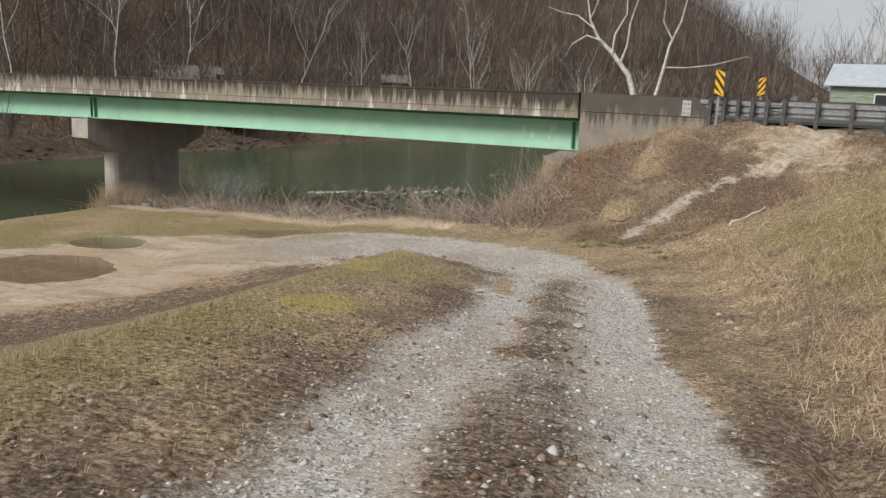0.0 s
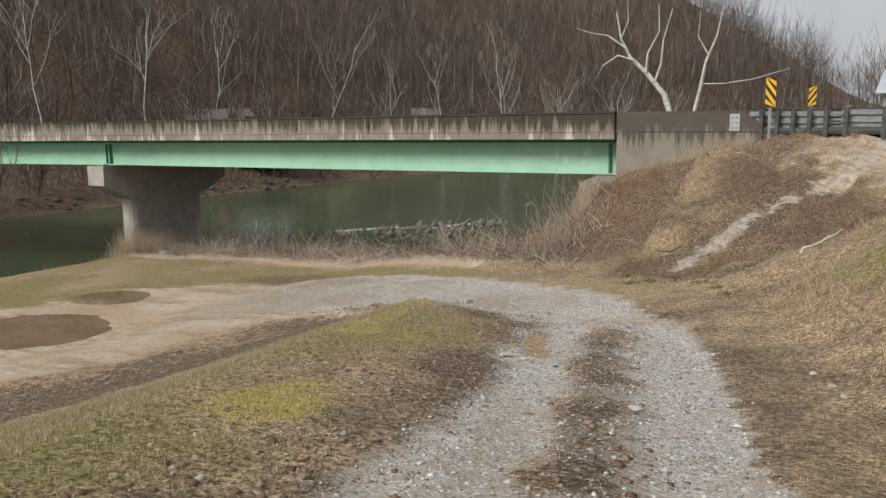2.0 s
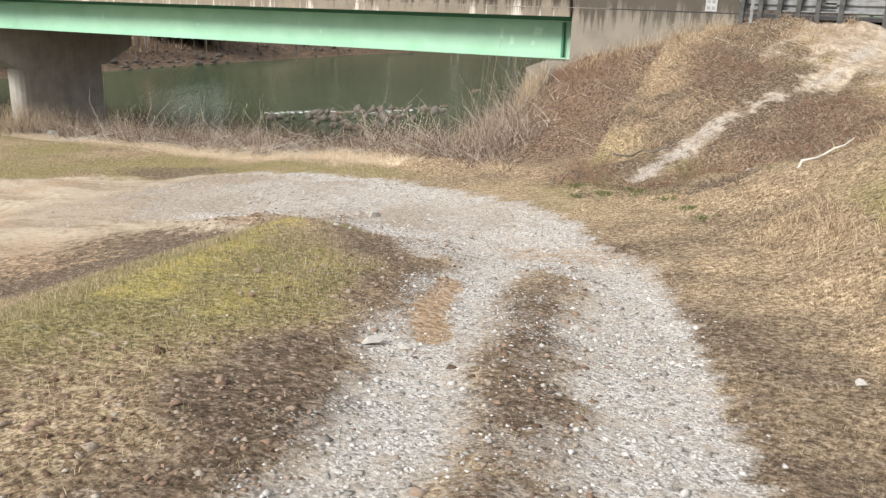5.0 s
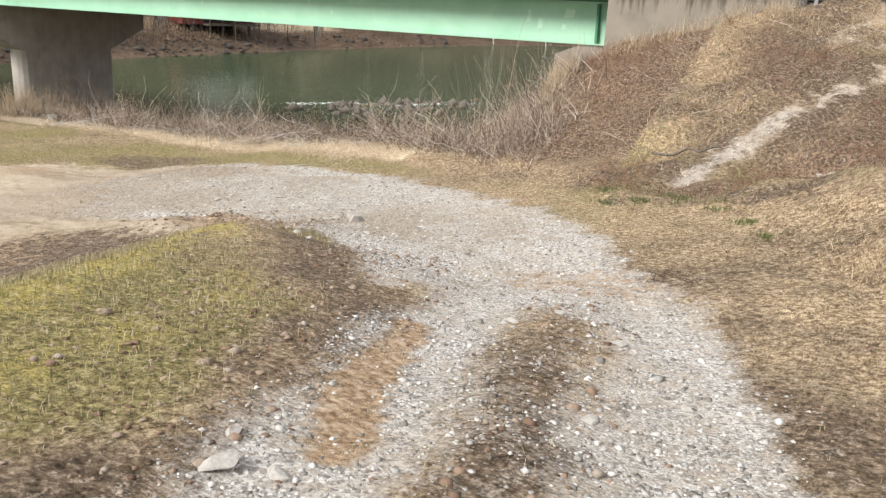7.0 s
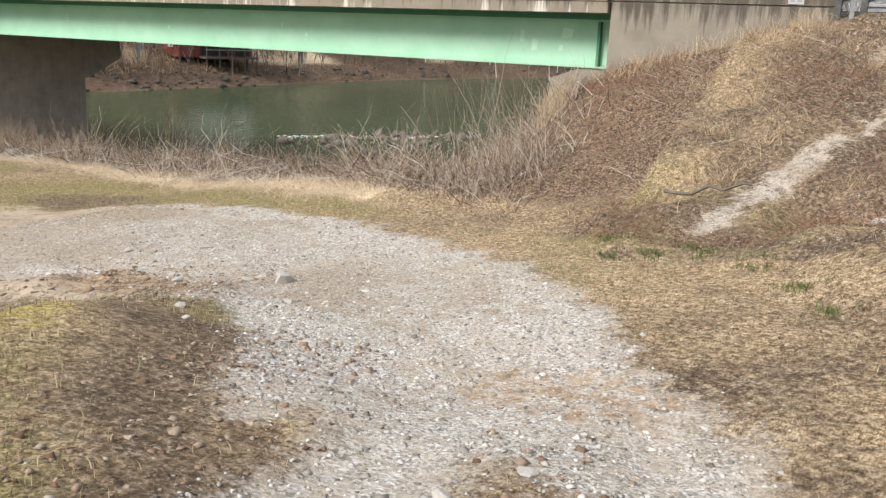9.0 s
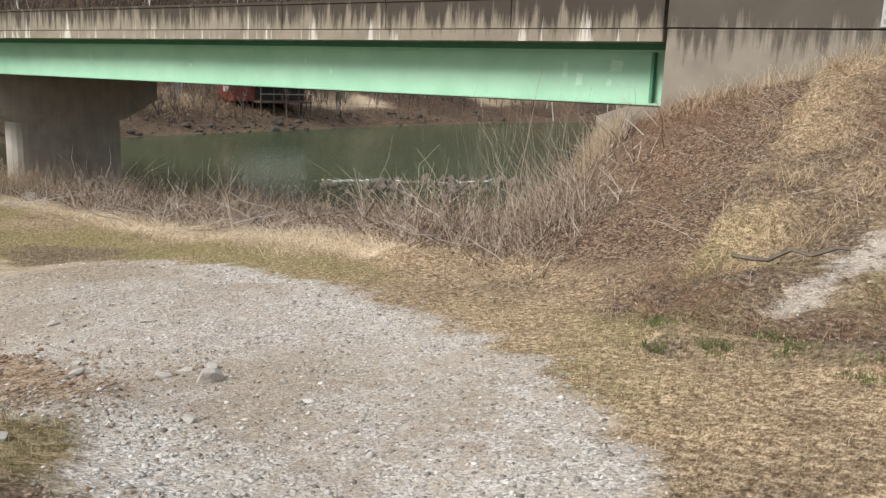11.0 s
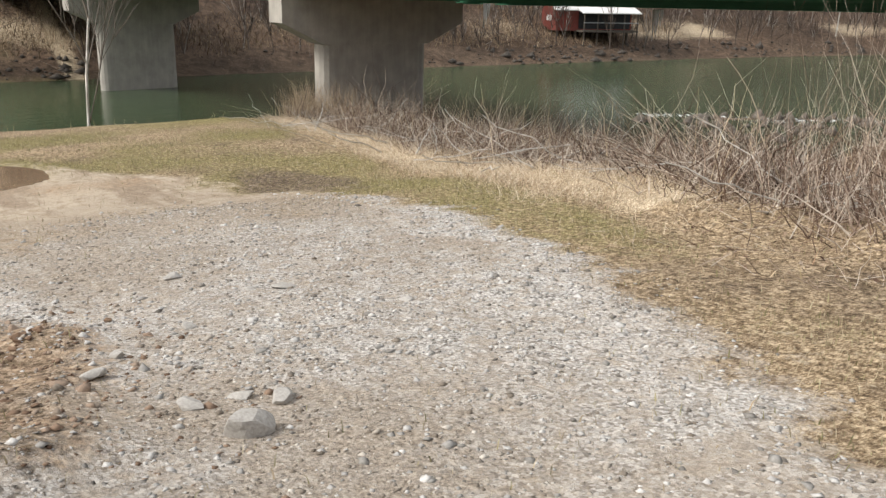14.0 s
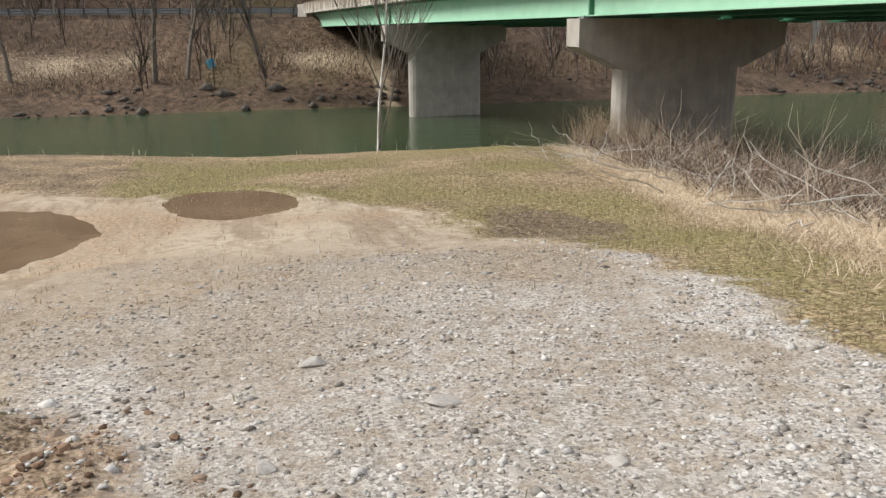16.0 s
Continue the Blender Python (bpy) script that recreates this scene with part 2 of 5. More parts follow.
def drive_height(x, y):
    p1 = smin(-0.158 * y - 0.15 * np.maximum(0, y - 15) - 0.03 * (x + 4) - 0.4 * np.maximum(0, -3.2 - 0.38 * np.maximum(y, 0) - x), 0.9 + 0 * x, 0.4)
    p2 = -4.55 + 2.95 * np.exp(np.minimum(x, 4) / 14.5)
    return smax(p1, p2, 0.35)


def far_side(x, y):
    """Metres past the river's far shore."""
    u, v = np.abs(x - 10), np.maximum(0, y - 30) / 1.72
    west = (u ** 4 + v ** 4) ** 0.25 - 83
    return np.where((x > 10) & (y < 30), -100, west)


def near_shore(y):
    """x of the waterline on the near side."""
    return np.interp(y, (20, 26, 29, 32, 38, 55, 65, 107, 200), (-34.5, -34.8, -36.5, -41.0, -43.0, -39.0, -33.0, -43.5, -50.0))


def land(x, y):
    base = drive_height(x, y)
    base = base - 0.06 * np.maximum(0, -24 - x) - 0.28 * ease(-14.5, -19, x) * ease(-36, -29, x)
    base = base + 0.33 * ease(20, 12, y) * ease(-24, -30, x)
    low = np.clip((y - 26) * 0.14, 0, 3.3) * ease(-6, -14, x)
    base = base - low
    d = np.maximum(x - toe(y), 0)
    hill = base + 0.34 * d - 0.42 * np.maximum(0, y - 20.5) * ease(0, 2, d)
    hill = smin(hill, 0.75 + 0 * x, 0.6)
    base = np.where(x > toe(y), hill, base)
    dy = np.maximum(0, np.maximum(30.2 - y, y - 42.5))
    dx = 0.3 * np.maximum(0, -6 - x) + 0.4 * np.maximum(0, -10.2 - x)
    bank = 0.3 - np.hypot(dx, 0.38 * dy) - 0.6 * dx * np.clip(dy / 4, 0, 1)
    z = smax(base, bank, 0.35)
    shore = near_shore(y)
    drop = (shore + 3.2 - x)
    z = np.where(drop > 0, np.maximum(z - (z - WATER_Z) * ease(0, 3.2, drop) - np.maximum(0, drop - 3.2) * 0.3, -9.0), z)
    f = far_side(x, y)
    far = -9.0 + np.clip(f + 4, 0, 7) * 0.4 + np.clip(f - 3, 0, 6) * 0.33 + np.clip(f - 9, 0, 7.3) * 0.46 + np.clip(f - 25, 0, 400) * 0.62
    ridge = 1.5 + 84 * ease(8, 190, -x)
    far = smin(far, ridge + 2 * np.sin(x * 0.06) + 2 * np.sin(y * 0.041 + 1), 8)
    return np.where(f > -4, np.maximum(z * 0 - 9.0, far), z)


def height(x, y):
    """One place on the ground."""
    return float(land(np.array([float(x)]), np.array([float(y)]))[0])


def steps(*pieces):
    out = [pieces[0][0]]
    for a, b, s in pieces:
        out += list(np.linspace(a, b, max(1, int(round((b - a) / s))) + 1)[1:])
    return np.array(out)


def build_ground():
    xs = steps((-420, -110, 12), (-110, -66, 1.6), (-66, -38, 2.0), (-38, -24, 0.35), (-24, 4, 0.14), (4, 14, 0.6), (14, 60, 4), (60, 400, 20))
    ys = steps((-200, -20, 12), (-20, -2, 0.8), (-2, 30.8, 0.14), (30.8, 46, 0.4), (46, 100, 1.6), (100, 240, 5), (240, 520, 14))
    X, Y = np.meshgrid(xs, ys)
    Z = land(X, Y)
    kinds = ground_kinds(X, Y)
    Z = puddle_bed(X, Y, Z + kinds.pop("relief"))
    nx, ny = len(xs), len(ys)
    verts = np.stack([X, Y, Z], -1).reshape(-1, 3)
    i = np.arange(nx * ny).reshape(ny, nx)
    faces = np.stack([i[:-1, :-1], i[:-1, 1:], i[1:, 1:], i[1:, :-1]], -1).reshape(-1, 4)
    me = bpy.data.meshes.new("ground")
    me.vertices.add(len(verts))
    me.vertices.foreach_set("co", verts.ravel())
    me.loops.add(faces.size)
    me.loops.foreach_set("vertex_index", faces.ravel())
    me.polygons.add(len(faces))
    me.polygons.foreach_set("loop_start", np.arange(0, faces.size, 4))
    me.polygons.foreach_set("use_smooth", np.ones(len(faces), bool))
    me.update(calc_edges=True)
    for name, values in kinds.items():
        a = me.attributes.new(name, "FLOAT", "POINT")
        a.data.foreach_set("value", np.clip(values, 0, 1).astype(np.float32).ravel())
    me.materials.append(GROUND)
    return tagged(new("ground", me), "sloping riverside ground with gravel drive and dead grass", "ground", kind="structure")


LATTICE = np.random.default_rng(71).uniform(-1, 1, (256, 256))


def lattice_noise(u, v):
    i, j = np.floor(u).astype(int), np.floor(v).astype(int)
    a, c = u - i, v - j
    a, c = a * a * (3 - 2 * a), c * c * (3 - 2 * c)
    g = lambda p, q: LATTICE[(i + p) % 256, (j + q) % 256]
    return (g(0, 0) * (1 - a) + g(1, 0) * a) * (1 - c) + (g(0, 1) * (1 - a) + g(1, 1) * a) * c


def wobble(x, y, s):
    """Smooth unrepeating unevenness between about -1 and 1, in clumps some 2 / s metres wide."""
    u, v = (0.8 * x + 0.6 * y) * s * 0.75 + 31 * s, (0.8 * y - 0.6 * x) * s * 0.75 + 17 * s
    return 1.15 * lattice_noise(u, v) + 0.45 * lattice_noise(u * 2.3 + 9, v * 2.3 + 4)


def band(d, half, soft):
    return 1 - ease(half - soft, half + soft, np.abs(d))


def centre(y):
    """x of the middle of the drive while it runs straight downhill."""
    return -0.15 - 0.33 * y


def inside(x, y, outline):
    """Metres inside a closed outline (negative outside)."""
    dist, odd = np.full(x.shape, 1e9), np.zeros(x.shape, bool)
    for (ax, ay), (bx, by) in zip(outline, outline[1:] + outline[:1]):
        ex, ey = bx - ax, by - ay
        t = np.clip(((x - ax) * ex + (y - ay) * ey) / (ex * ex + ey * ey), 0, 1)
        dist = np.minimum(dist, np.hypot(x - ax - t * ex, y - ay - t * ey))
        odd ^= ((ay > y) != (by > y)) & (x < ex * (y - ay) / (ey if ey else 1e-9) + ax)
    return np.where(odd, dist, -dist)


def along(x, y, line):
    """Metres from an open line."""
    dist = np.full(x.shape, 1e9)
    for (ax, ay), (bx, by) in zip(line, line[1:]):
        ex, ey = bx - ax, by - ay
        t = np.clip(((x - ax) * ex + (y - ay) * ey) / (ex * ex + ey * ey), 0, 1)
        dist = np.minimum(dist, np.hypot(x - ax - t * ex, y - ay - t * ey))
    return dist


FAN = [(-3.7, 14.6), (-4.34, 15.7), (-4.96, 16.7), (-5.85, 18.0), (-6.85, 19.25), (-7.9, 20.25), (-9.3, 21.1), (-10.7, 21.6), (-12.3, 22.1), (-13.7, 22.4), (-15.2, 22.4), (-16.5, 22.1), (-18.0, 20.9), (-18.0, 19.3), (-16.6, 17.9), (-15.2, 16.8), (-11.6, 17.3), (-9.0, 16.6), (-7.7, 15.7), (-6.9, 14.6), (-5.6, 14.8)]
VERGE = [(1.4, -2.0), (0.4, 2.0), (-0.45, 4.75), (-1.9, 9.0), (-3.1, 13.1), (-3.85, 14.65), (-4.34, 15.7), (-4.96, 16.7), (-5.85, 18.0)]
FLAT = [(-8.5, 17.5), (-17, 22.2), (-20.3, 20.9), (-21.9, 19.4), (-24.6, 14.5), (-26, 6), (-20, 2), (-15, 5), (-12.8, 10), (-12.2, 14), (-11, 16.6)]
MOSS_LINES = ([(-8.6, 14.5), (-8.0, 13.1), (-7.5, 11.8), (-7.0, 10.6)], [(-6.7, 11.9), (-6.4, 11.2), (-6.2, 10.6)], [(-5.2, 7.5), (-4.7, 6.4)], [(-7.2, 13.4), (-6.9, 12.7)])
TRAIL = [(-6.2, 22.2), (-5.65, 23.9), (-4.9, 25.45), (-4.05, 26.6), (-3.15, 27.7), (-2.55, 29.2), (-2.3, 30.2)]
BRUSH_EDGE = ((-40, -29, -25, -20.7, -16.7, -13.7, -11.4, -9.6, -8.4, -7.2), (29.5, 28.0, 26.2, 25.4, 24.9, 24.4, 23.6, 22.85, 22.4, 22.4))
PUDDLES = ((-21.7, 18.3, 1.05, 1.0, 0.0), (-20.2, 14.9, 1.75, 1.8, 10.0))
PUDDLE_Z = (-4.12, -4.12)


def puddle_shape(x, y):
    out = np.full(x.shape, 9.0)
    for px, py, a, b, turn in PUDDLES:
        c, s = math.cos(radians(turn)), math.sin(radians(turn))
        u, v = (x - px) * c + (y - py) * s, -(x - px) * s + (y - py) * c
        out = np.minimum(out, np.hypot(u / a, v / b) + 0.11 * wobble(x, y, 0.9) + 0.05 * wobble(x, y, 3.5))
    return out


def past_brush(x, y):
    """Metres beyond the edge of the mown grass, in the brush along the river."""
    return np.where(x < -7.6, y - np.interp(x, *BRUSH_EDGE), -9)


def ground_kinds(x, y):
    k = {}
    w = wobble(x, y, 0.8) * 0.2 + wobble(x, y, 2.9) * 0.12 + wobble(x, y, 6.1) * 0.06
    d = x - centre(y) + w * 0.6
    near = ease(17.2, 14.6, y + 2 * w)
    drive = near * ease(-20, -16, y)
    rut_l, rut_r = band(d + 0.95 - 0.08 * wobble(x, y, 0.5), 0.4, 0.3), band(d - 0.74, 0.52, 0.28)
    ragged = wobble(x, y, 2.9) * 0.14 + wobble(x, y, 6.1) * 0.12
    fan = inside(x, y, FAN) + ragged
    shore = x - near_shore(y)
    wild = past_brush(x, y)
    right = x - toe(y)
    open_ground = (shore > 2) & (far_side(x, y) < -4)
    hump = band(d + 0.17 + 0.06 * wobble(x, y, 1.9), 0.29 + 0.14 * ease(5, 2, y), 0.14) * near * (0.7 + 0.35 * wobble(x, y, 1.6))
    bed = np.maximum(np.maximum(rut_l, rut_r) * (0.95 + 0.5 * w), band(d + 0.1, 1.35, 0.2) * (0.4 + 0.3 * wobble(x, y, 1.7))) * (1 - 0.6 * np.clip(hump, 0, 1))
    west = ease(-12.5, -15.5, x) * ease(22.3, 21.0, y)
    k["stone"] = np.maximum(bed * drive, ease(-0.25 - 1.2 * west, 0.3 + 1.5 * west, fan - 0.7 * west + 3 * w * west) * (0.85 + 0.2 * wobble(x, y, 0.55) + 0.3 * w))
    k["stone"] = np.maximum(k["stone"], ease(0.2, 0.04, along(x, y, TRAIL) + w * 0.8) * 0.5)
    verge = along(x, y, VERGE)
    ditch = ease(0.7, 0.3, np.abs(verge - 0.25) + w) * (d > 1.15) * (fan < 0.1) * ease(18.6, 16.8, y)
    k["soil"] = np.maximum(np.clip(hump, 0, 1) * drive, ditch * (0.5 + 0.3 * wobble(x, y, 1.2)))
    k["stone"] = k["stone"] * (1 - 0.8 * ditch)
    k["dust"] = np.maximum(ease(0.5, 1.7, fan + 2.5 * w + 2 * west) * (0.8 + 0.4 * wobble(x, y, 0.9)), 0.75 * ease(0.3, 0.1, along(x, y, [(-2.6, 4.2), (-3.3, 6.6), (-3.9, 8.6)]) + 0.5 * w))
    left = smin(centre(y) - 1.75 - x, -fan - 0.55, 1.3)
    island = ease(-0.1, 0.6, left + w) * ease(-14, -11.5, x) * ease(17.0, 16.0, y + w)
    rim = ease(-0.9, -0.4, left) * ease(0.55, 0.0, left + 1.5 * w) * (x > -11) * (y < 17) * (fan < 0.1)
    k["green"] = np.maximum(island * (0.52 + 0.45 * wobble(x, y, 0.7)), ease(0.2, 1.0, -wild) * (fan < 0.1) * (y > 16) * (right < 0) * ((0.4 + 0.45 * wobble(x, y, 0.6)) * ease(-4.5, -9, x) + 0.15 * ease(-14, -20, x)))
    k["green"] = np.maximum(k["green"], (right > 1.2) * (y < 20.5) * (0.36 + 0.35 * wobble(x, y, 0.5)))
    streak = np.minimum.reduce([along(x, y, line) for line in MOSS_LINES])
    k["moss"] = island * ease(0.5, 0.0, streak + 1.6 * w) * np.clip(0.74 + 0.35 * wobble(x, y, 1.2), 0, 1)
    k["dead"] = np.where(right > 0.2, 0.45 + 0.35 * wobble(x, y, 0.45), 0.35 + 0.2 * wobble(x, y, 0.4) + 0.35 * ease(16, 19, y)) * open_ground
    k["dead"] = np.maximum(k["dead"], band(wild, 1.1, 0.6) * 0.8 * (x < -11))
    k["litter"] = np.maximum(ease(0.4, 1.6, wild) * 0.75, np.where((y > 21.5) & (right > -2.5), 0.46 + 0.45 * wobble(x, y, 0.6), 0))
    k["litter"] = np.maximum(k["litter"], ease(4, 2.5, shore) * 0.8)
    k["litter"] = np.maximum(k["litter"], np.where(far_side(x, y) > 0, 0.62 + 0.3 * wobble(x, y, 0.12), 0))
    k["soil"] = np.maximum(k["soil"], rim * (0.6 + 0.3 * wobble(x, y, 1.3)))
    f = far_side(x, y)
    k["woodland"] = ease(-2, 0.5, f) * (0.85 + 0.15 * wobble(x, y, 0.2))
    k["soil"] = np.maximum(k["soil"], ease(-1.0, 0.0, f) * ease(4.2, 2.8, f + 1.2 * wobble(x, y, 0.3)))
    k["dead"] = np.maximum(k["dead"], ease(3, 4, f) * ease(24, 18, f) * (0.2 + 0.5 * wobble(x, y, 0.16)))
    k["dead"] = np.maximum(k["dead"], island * 0.6)
    bank = (y > 20.5) & (right > -2.0) & (y < 30.5) & (wild < 0.3 + w)
    k["soil"] = np.maximum(k["soil"], np.where(bank, 0.5 + 0.4 * wobble(x, y, 1.15) + 0.25 * wobble(x + 5, y, 2.6), 0))
    k["green"] = np.maximum(k["green"], np.where(bank, 0.22 + 0.4 * wobble(x - 4, y + 7, 0.7), 0))
    flat = inside(x, y, FLAT)
    muddy = band(flat - 0.2 + w * 2, 1.5, 0.5) * ease(-16.5, -14.5, x) * ease(17.5, 16.2, y) * ease(-0.2, -0.9, fan)
    k["soil"] = np.maximum(k["soil"], ease(1.2, 0.5, np.hypot((x + 18.3) / 2.3, (y - 22.5) / 1.1) + w) * 0.75)
    k["straw"] = np.maximum(band(wild - 0.4, 0.75, 0.5) * (x < -12.5) * (0.72 + 0.3 * wobble(x, y, 0.8)), band(f - 7.5, 2.8, 1.4) * (0.2 + 0.5 * wobble(x, y, 0.2)))
    rubbly = ease(1.15, 0.5, np.hypot((x + 10.9) / 1.7, (y - 17.2) / 1.0) + w)
    k["soil"] = np.maximum(k["soil"], np.maximum(muddy * 1.1, rubbly * 0.8))
    k["green"], k["moss"] = k["green"] * (1 - muddy), k["moss"] * (1 - muddy)
    k["stone"] = k["stone"] * (1 - 0.75 * rubbly)
    k["silt"] = np.maximum(ease(-0.4, 0.6, flat + w * 2) * ease(0.5 + 2.2 * west, -0.3, fan + 2 * w * west) * (1 - 0.8 * muddy) * 0.85, np.maximum(ease(0.24, 0.02, along(x, y, TRAIL) - 0.35 * ease(25.5, 28.5, y) + w * 1.2) * (0.5 + 0.2 * ease(24, 28, y)), ease(1.2, 0.5, np.hypot((x + 2.2) / 2.4, (y - 29.0) / 1.5) + 2.2 * w) * 0.75))
    clay = ease(0.27, 0.12, along(x, y, [(-4.95, 11.5), (-5.35, 12.3), (-5.85, 13.6)]) + w * 0.3) * 1.1
    k["stone"] = k["stone"] * (1 - 0.85 * np.clip(clay, 0, 1))
    clay = np.maximum(clay, ease(1.1, 0.5, np.hypot((x + 11.0) / 1.7, (y - 17.6) / 0.8) + w) * 0.48)
    clay = np.maximum(clay, ease(1.1, 0.4, np.hypot((x + 5.6) / 1.0, (y - 16.4) / 0.6) + w) * 0.5)
    clay = np.maximum(clay, (flat > 0) * (fan < 0) * (0.3 + 0.28 * wobble(x, y, 0.9)))
    k["clay"] = clay
    pud = puddle_shape(x, y)
    k["relief"] = wobble(x, y, 1.3) * 0.018 + wobble(x, y, 4.7) * 0.008 - 0.05 * (rut_l + rut_r) * drive + 0.03 * island
    k["relief"] = k["relief"] + 0.05 * rubbly * (1 + wobble(x, y, 3.0)) + 0.02 * np.clip(hump, 0, 1) * drive
    k["relief"] = k["relief"] + np.where((right > 0) | (wild > 0), wobble(x, y, 1.9) * 0.05 + wobble(x, y, 0.6) * 0.07, 0) + np.where(bank, wobble(x, y, 1.1) * 0.1 + wobble(x, y, 3.1) * 0.06, 0)
    k["relief"] = np.where(pud < 1.6, k["relief"] * ease(0.9, 1.6, pud), k["relief"])
    return k


def puddle_bed(x, y, z):
    """Sinks the ground round each puddle to a level rim and a shallow bowl."""
    for (px, py, a, b, turn), level in zip(PUDDLES, PUDDLE_Z):
        c, s = math.cos(radians(turn)), math.sin(radians(turn))
        u, v = (x - px) * c + (y - py) * s, -(x - px) * s + (y - py) * c
        r = np.hypot(u / a, v / b) + 0.11 * wobble(x, y, 0.9) + 0.05 * wobble(x, y, 3.5)
        z = z + (level - z) * ease(2.1, 1.3, r) + 0.06 * (ease(0.9, 1.12, r) - 1) * (r < 1.12)
    return z


build_ground()

bm = bmesh.new()
box(bm, (-110, -150, WATER_Z - 0.02), (-20, 230, WATER_Z))
tagged(mesh_ob("water", bm, WATER), "wide slow green river with small ripples", "river", kind="structure")

for (px, py, pa, pb, turn), level in zip(PUDDLES, PUDDLE_Z):
    bm = bmesh.new()
    ring = [(px + (pa * 1.25 * math.cos(i / 24 * math.tau)) * math.cos(radians(turn)) - pb * 1.25 * math.sin(i / 24 * math.tau) * math.sin(radians(turn)), py + pa * 1.25 * math.cos(i / 24 * math.tau) * math.sin(radians(turn)) + pb * 1.25 * math.sin(i / 24 * math.tau) * math.cos(radians(turn))) for i in range(24)]
    prism(bm, ring, level - 0.045, level - 0.018, "z")
    tagged(mesh_ob("puddle", bm, PUDDLE), "shallow muddy brown puddle in the dirt flat", "puddle", "puddles")


# ---- the bridge ----
P1_X, P2_X, END_X = -37.87, -65.0, -10.53
FALL = 0.55  # degrees by which the deck falls towards the river
FACE_Y = 31.04
DECK_W = 10.3


def build_span(at, length, turn, label):
    """One span: it runs from the local origin along -x; the outer girder's face lies at y = 0."""
    span = thing("bridge_span", label, "bridge", at, "bridge spans")
    span.matrix_world = pose(*at, 0, -FALL, turn)
    bm = bmesh.new()
    out = -0.8
    prism(bm, [(out, 0.26), (out, 0.5), (DECK_W + 0.5, 0.5), (DECK_W + 0.5, 0.26)], -length + 0.02, -0.06, "x")
    part("deck", bm, PARAPET, span, "concrete deck slab with pale lime drips")
    panels = round(length / 3.4)
    step = (length - 0.08) / panels
    for side, face in ((out, 1), (DECK_W + 0.5, -1)):
        bm = bmesh.new()
        profile = [(side + 0.02 * face, 0.52), (side + 0.03 * face, 1.12), (side, 1.135), (side, 1.2), (side + 0.32 * face, 1.2), (side + 0.4 * face, 0.52)]
        prism(bm, profile, -step + 0.012, -0.012, "x")
        for i in range(panels):
            ob = part("parapet_panel", bm, PARAPET, span) if i == 0 else new("parapet_panel", mesh)
            mesh = ob.data
            ob.parent = span
            ob.location = (-0.06 - i * step, 0, 0)
    for gy in (0.0, 2.6, 5.2, 7.8, 10.0):
        bm = bmesh.new()
        prism(bm, [(gy - 0.06, -0.985), (gy + 0.34, -0.985), (gy + 0.34, -0.945), (gy + 0.16, -0.945), (gy + 0.16, 0.08), (gy + 0.3, 0.08), (gy + 0.3, 0.126), (gy - 0.02, 0.126), (gy - 0.02, 0.08), (gy + 0.12, 0.08), (gy + 0.12, -0.945), (gy - 0.06, -0.945)], -length + 0.05, -0.1, "x")
        # Inner girders take the darker green, with their shade coloured in.
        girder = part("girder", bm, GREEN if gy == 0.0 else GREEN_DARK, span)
        girder.location.z = -0.03 * gy
        if gy == 0.0:
            for sx in ((-0.5, -length + 0.35) if at[0] > -20 else (-length + 0.35,)):
                bm = bmesh.new()
                box(bm, (sx - 0.03, gy - 0.04, -0.944), (sx + 0.03, gy + 0.119, 0.079))
                part("stiffener", bm, GREEN_DARK, girder, "dark green bearing stiffener")
    # Dark strip on the girder top: the deck overhang's shade, built as a box.
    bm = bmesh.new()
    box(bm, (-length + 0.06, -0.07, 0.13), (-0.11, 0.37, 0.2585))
    part("deck_edge_shade", bm, GREEN_DARK, span, "dark strip standing for the shade under the deck edge")
    # Cross frames, also in the green with under-deck shade put into it.
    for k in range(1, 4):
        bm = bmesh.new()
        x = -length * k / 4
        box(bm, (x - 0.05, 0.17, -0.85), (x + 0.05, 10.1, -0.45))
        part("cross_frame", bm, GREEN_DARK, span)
    return span


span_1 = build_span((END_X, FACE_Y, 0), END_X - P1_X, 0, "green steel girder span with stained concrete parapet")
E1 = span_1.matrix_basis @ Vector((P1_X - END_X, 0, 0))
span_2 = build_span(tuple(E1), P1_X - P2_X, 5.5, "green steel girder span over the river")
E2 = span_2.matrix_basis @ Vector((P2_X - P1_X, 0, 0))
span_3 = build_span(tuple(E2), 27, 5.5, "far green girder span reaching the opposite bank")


def build_pier(at, turn, foot):
    pier = thing("bridge_pier", "grey concrete hammerhead bridge pier with a rounded shaft", "pier", at, "bridge piers", turn=turn)
    bm = bmesh.new()
    mid, half, thick = 3.9, 2.55, 0.55
    outline = []
    for i in range(9):
        a = -math.pi / 2 - math.pi / 2 + math.pi * i / 8
        outline.append((thick * math.cos(a), mid - half + thick + thick * math.sin(a)))
    for i in range(9):
        a = math.pi * i / 8
        outline.append((thick * math.cos(a), mid + half - thick + thick * math.sin(a)))
    prism(bm, outline, foot, -2.9, "z")
    part("shaft", bm, PIER, pier)
    bm = bmesh.new()
    prism(bm, [(-0.33, -1.06), (-0.33, -2.06), (mid - half + 0.1, -2.9), (mid + half - 0.1, -2.9), (mid * 2 + 0.33, -2.06), (mid * 2 + 0.33, -1.06)], -0.62, 0.62, "x")
    part("cap", bm, PIER, pier, "concrete hammerhead cap")
    for gy in (0.14,):
        bm = bmesh.new()
        box(bm, (-0.3, gy - 0.2, -1.06), (0.3, gy + 0.2, -0.985))
        part("bearing", bm, STEEL, pier)
    return pier


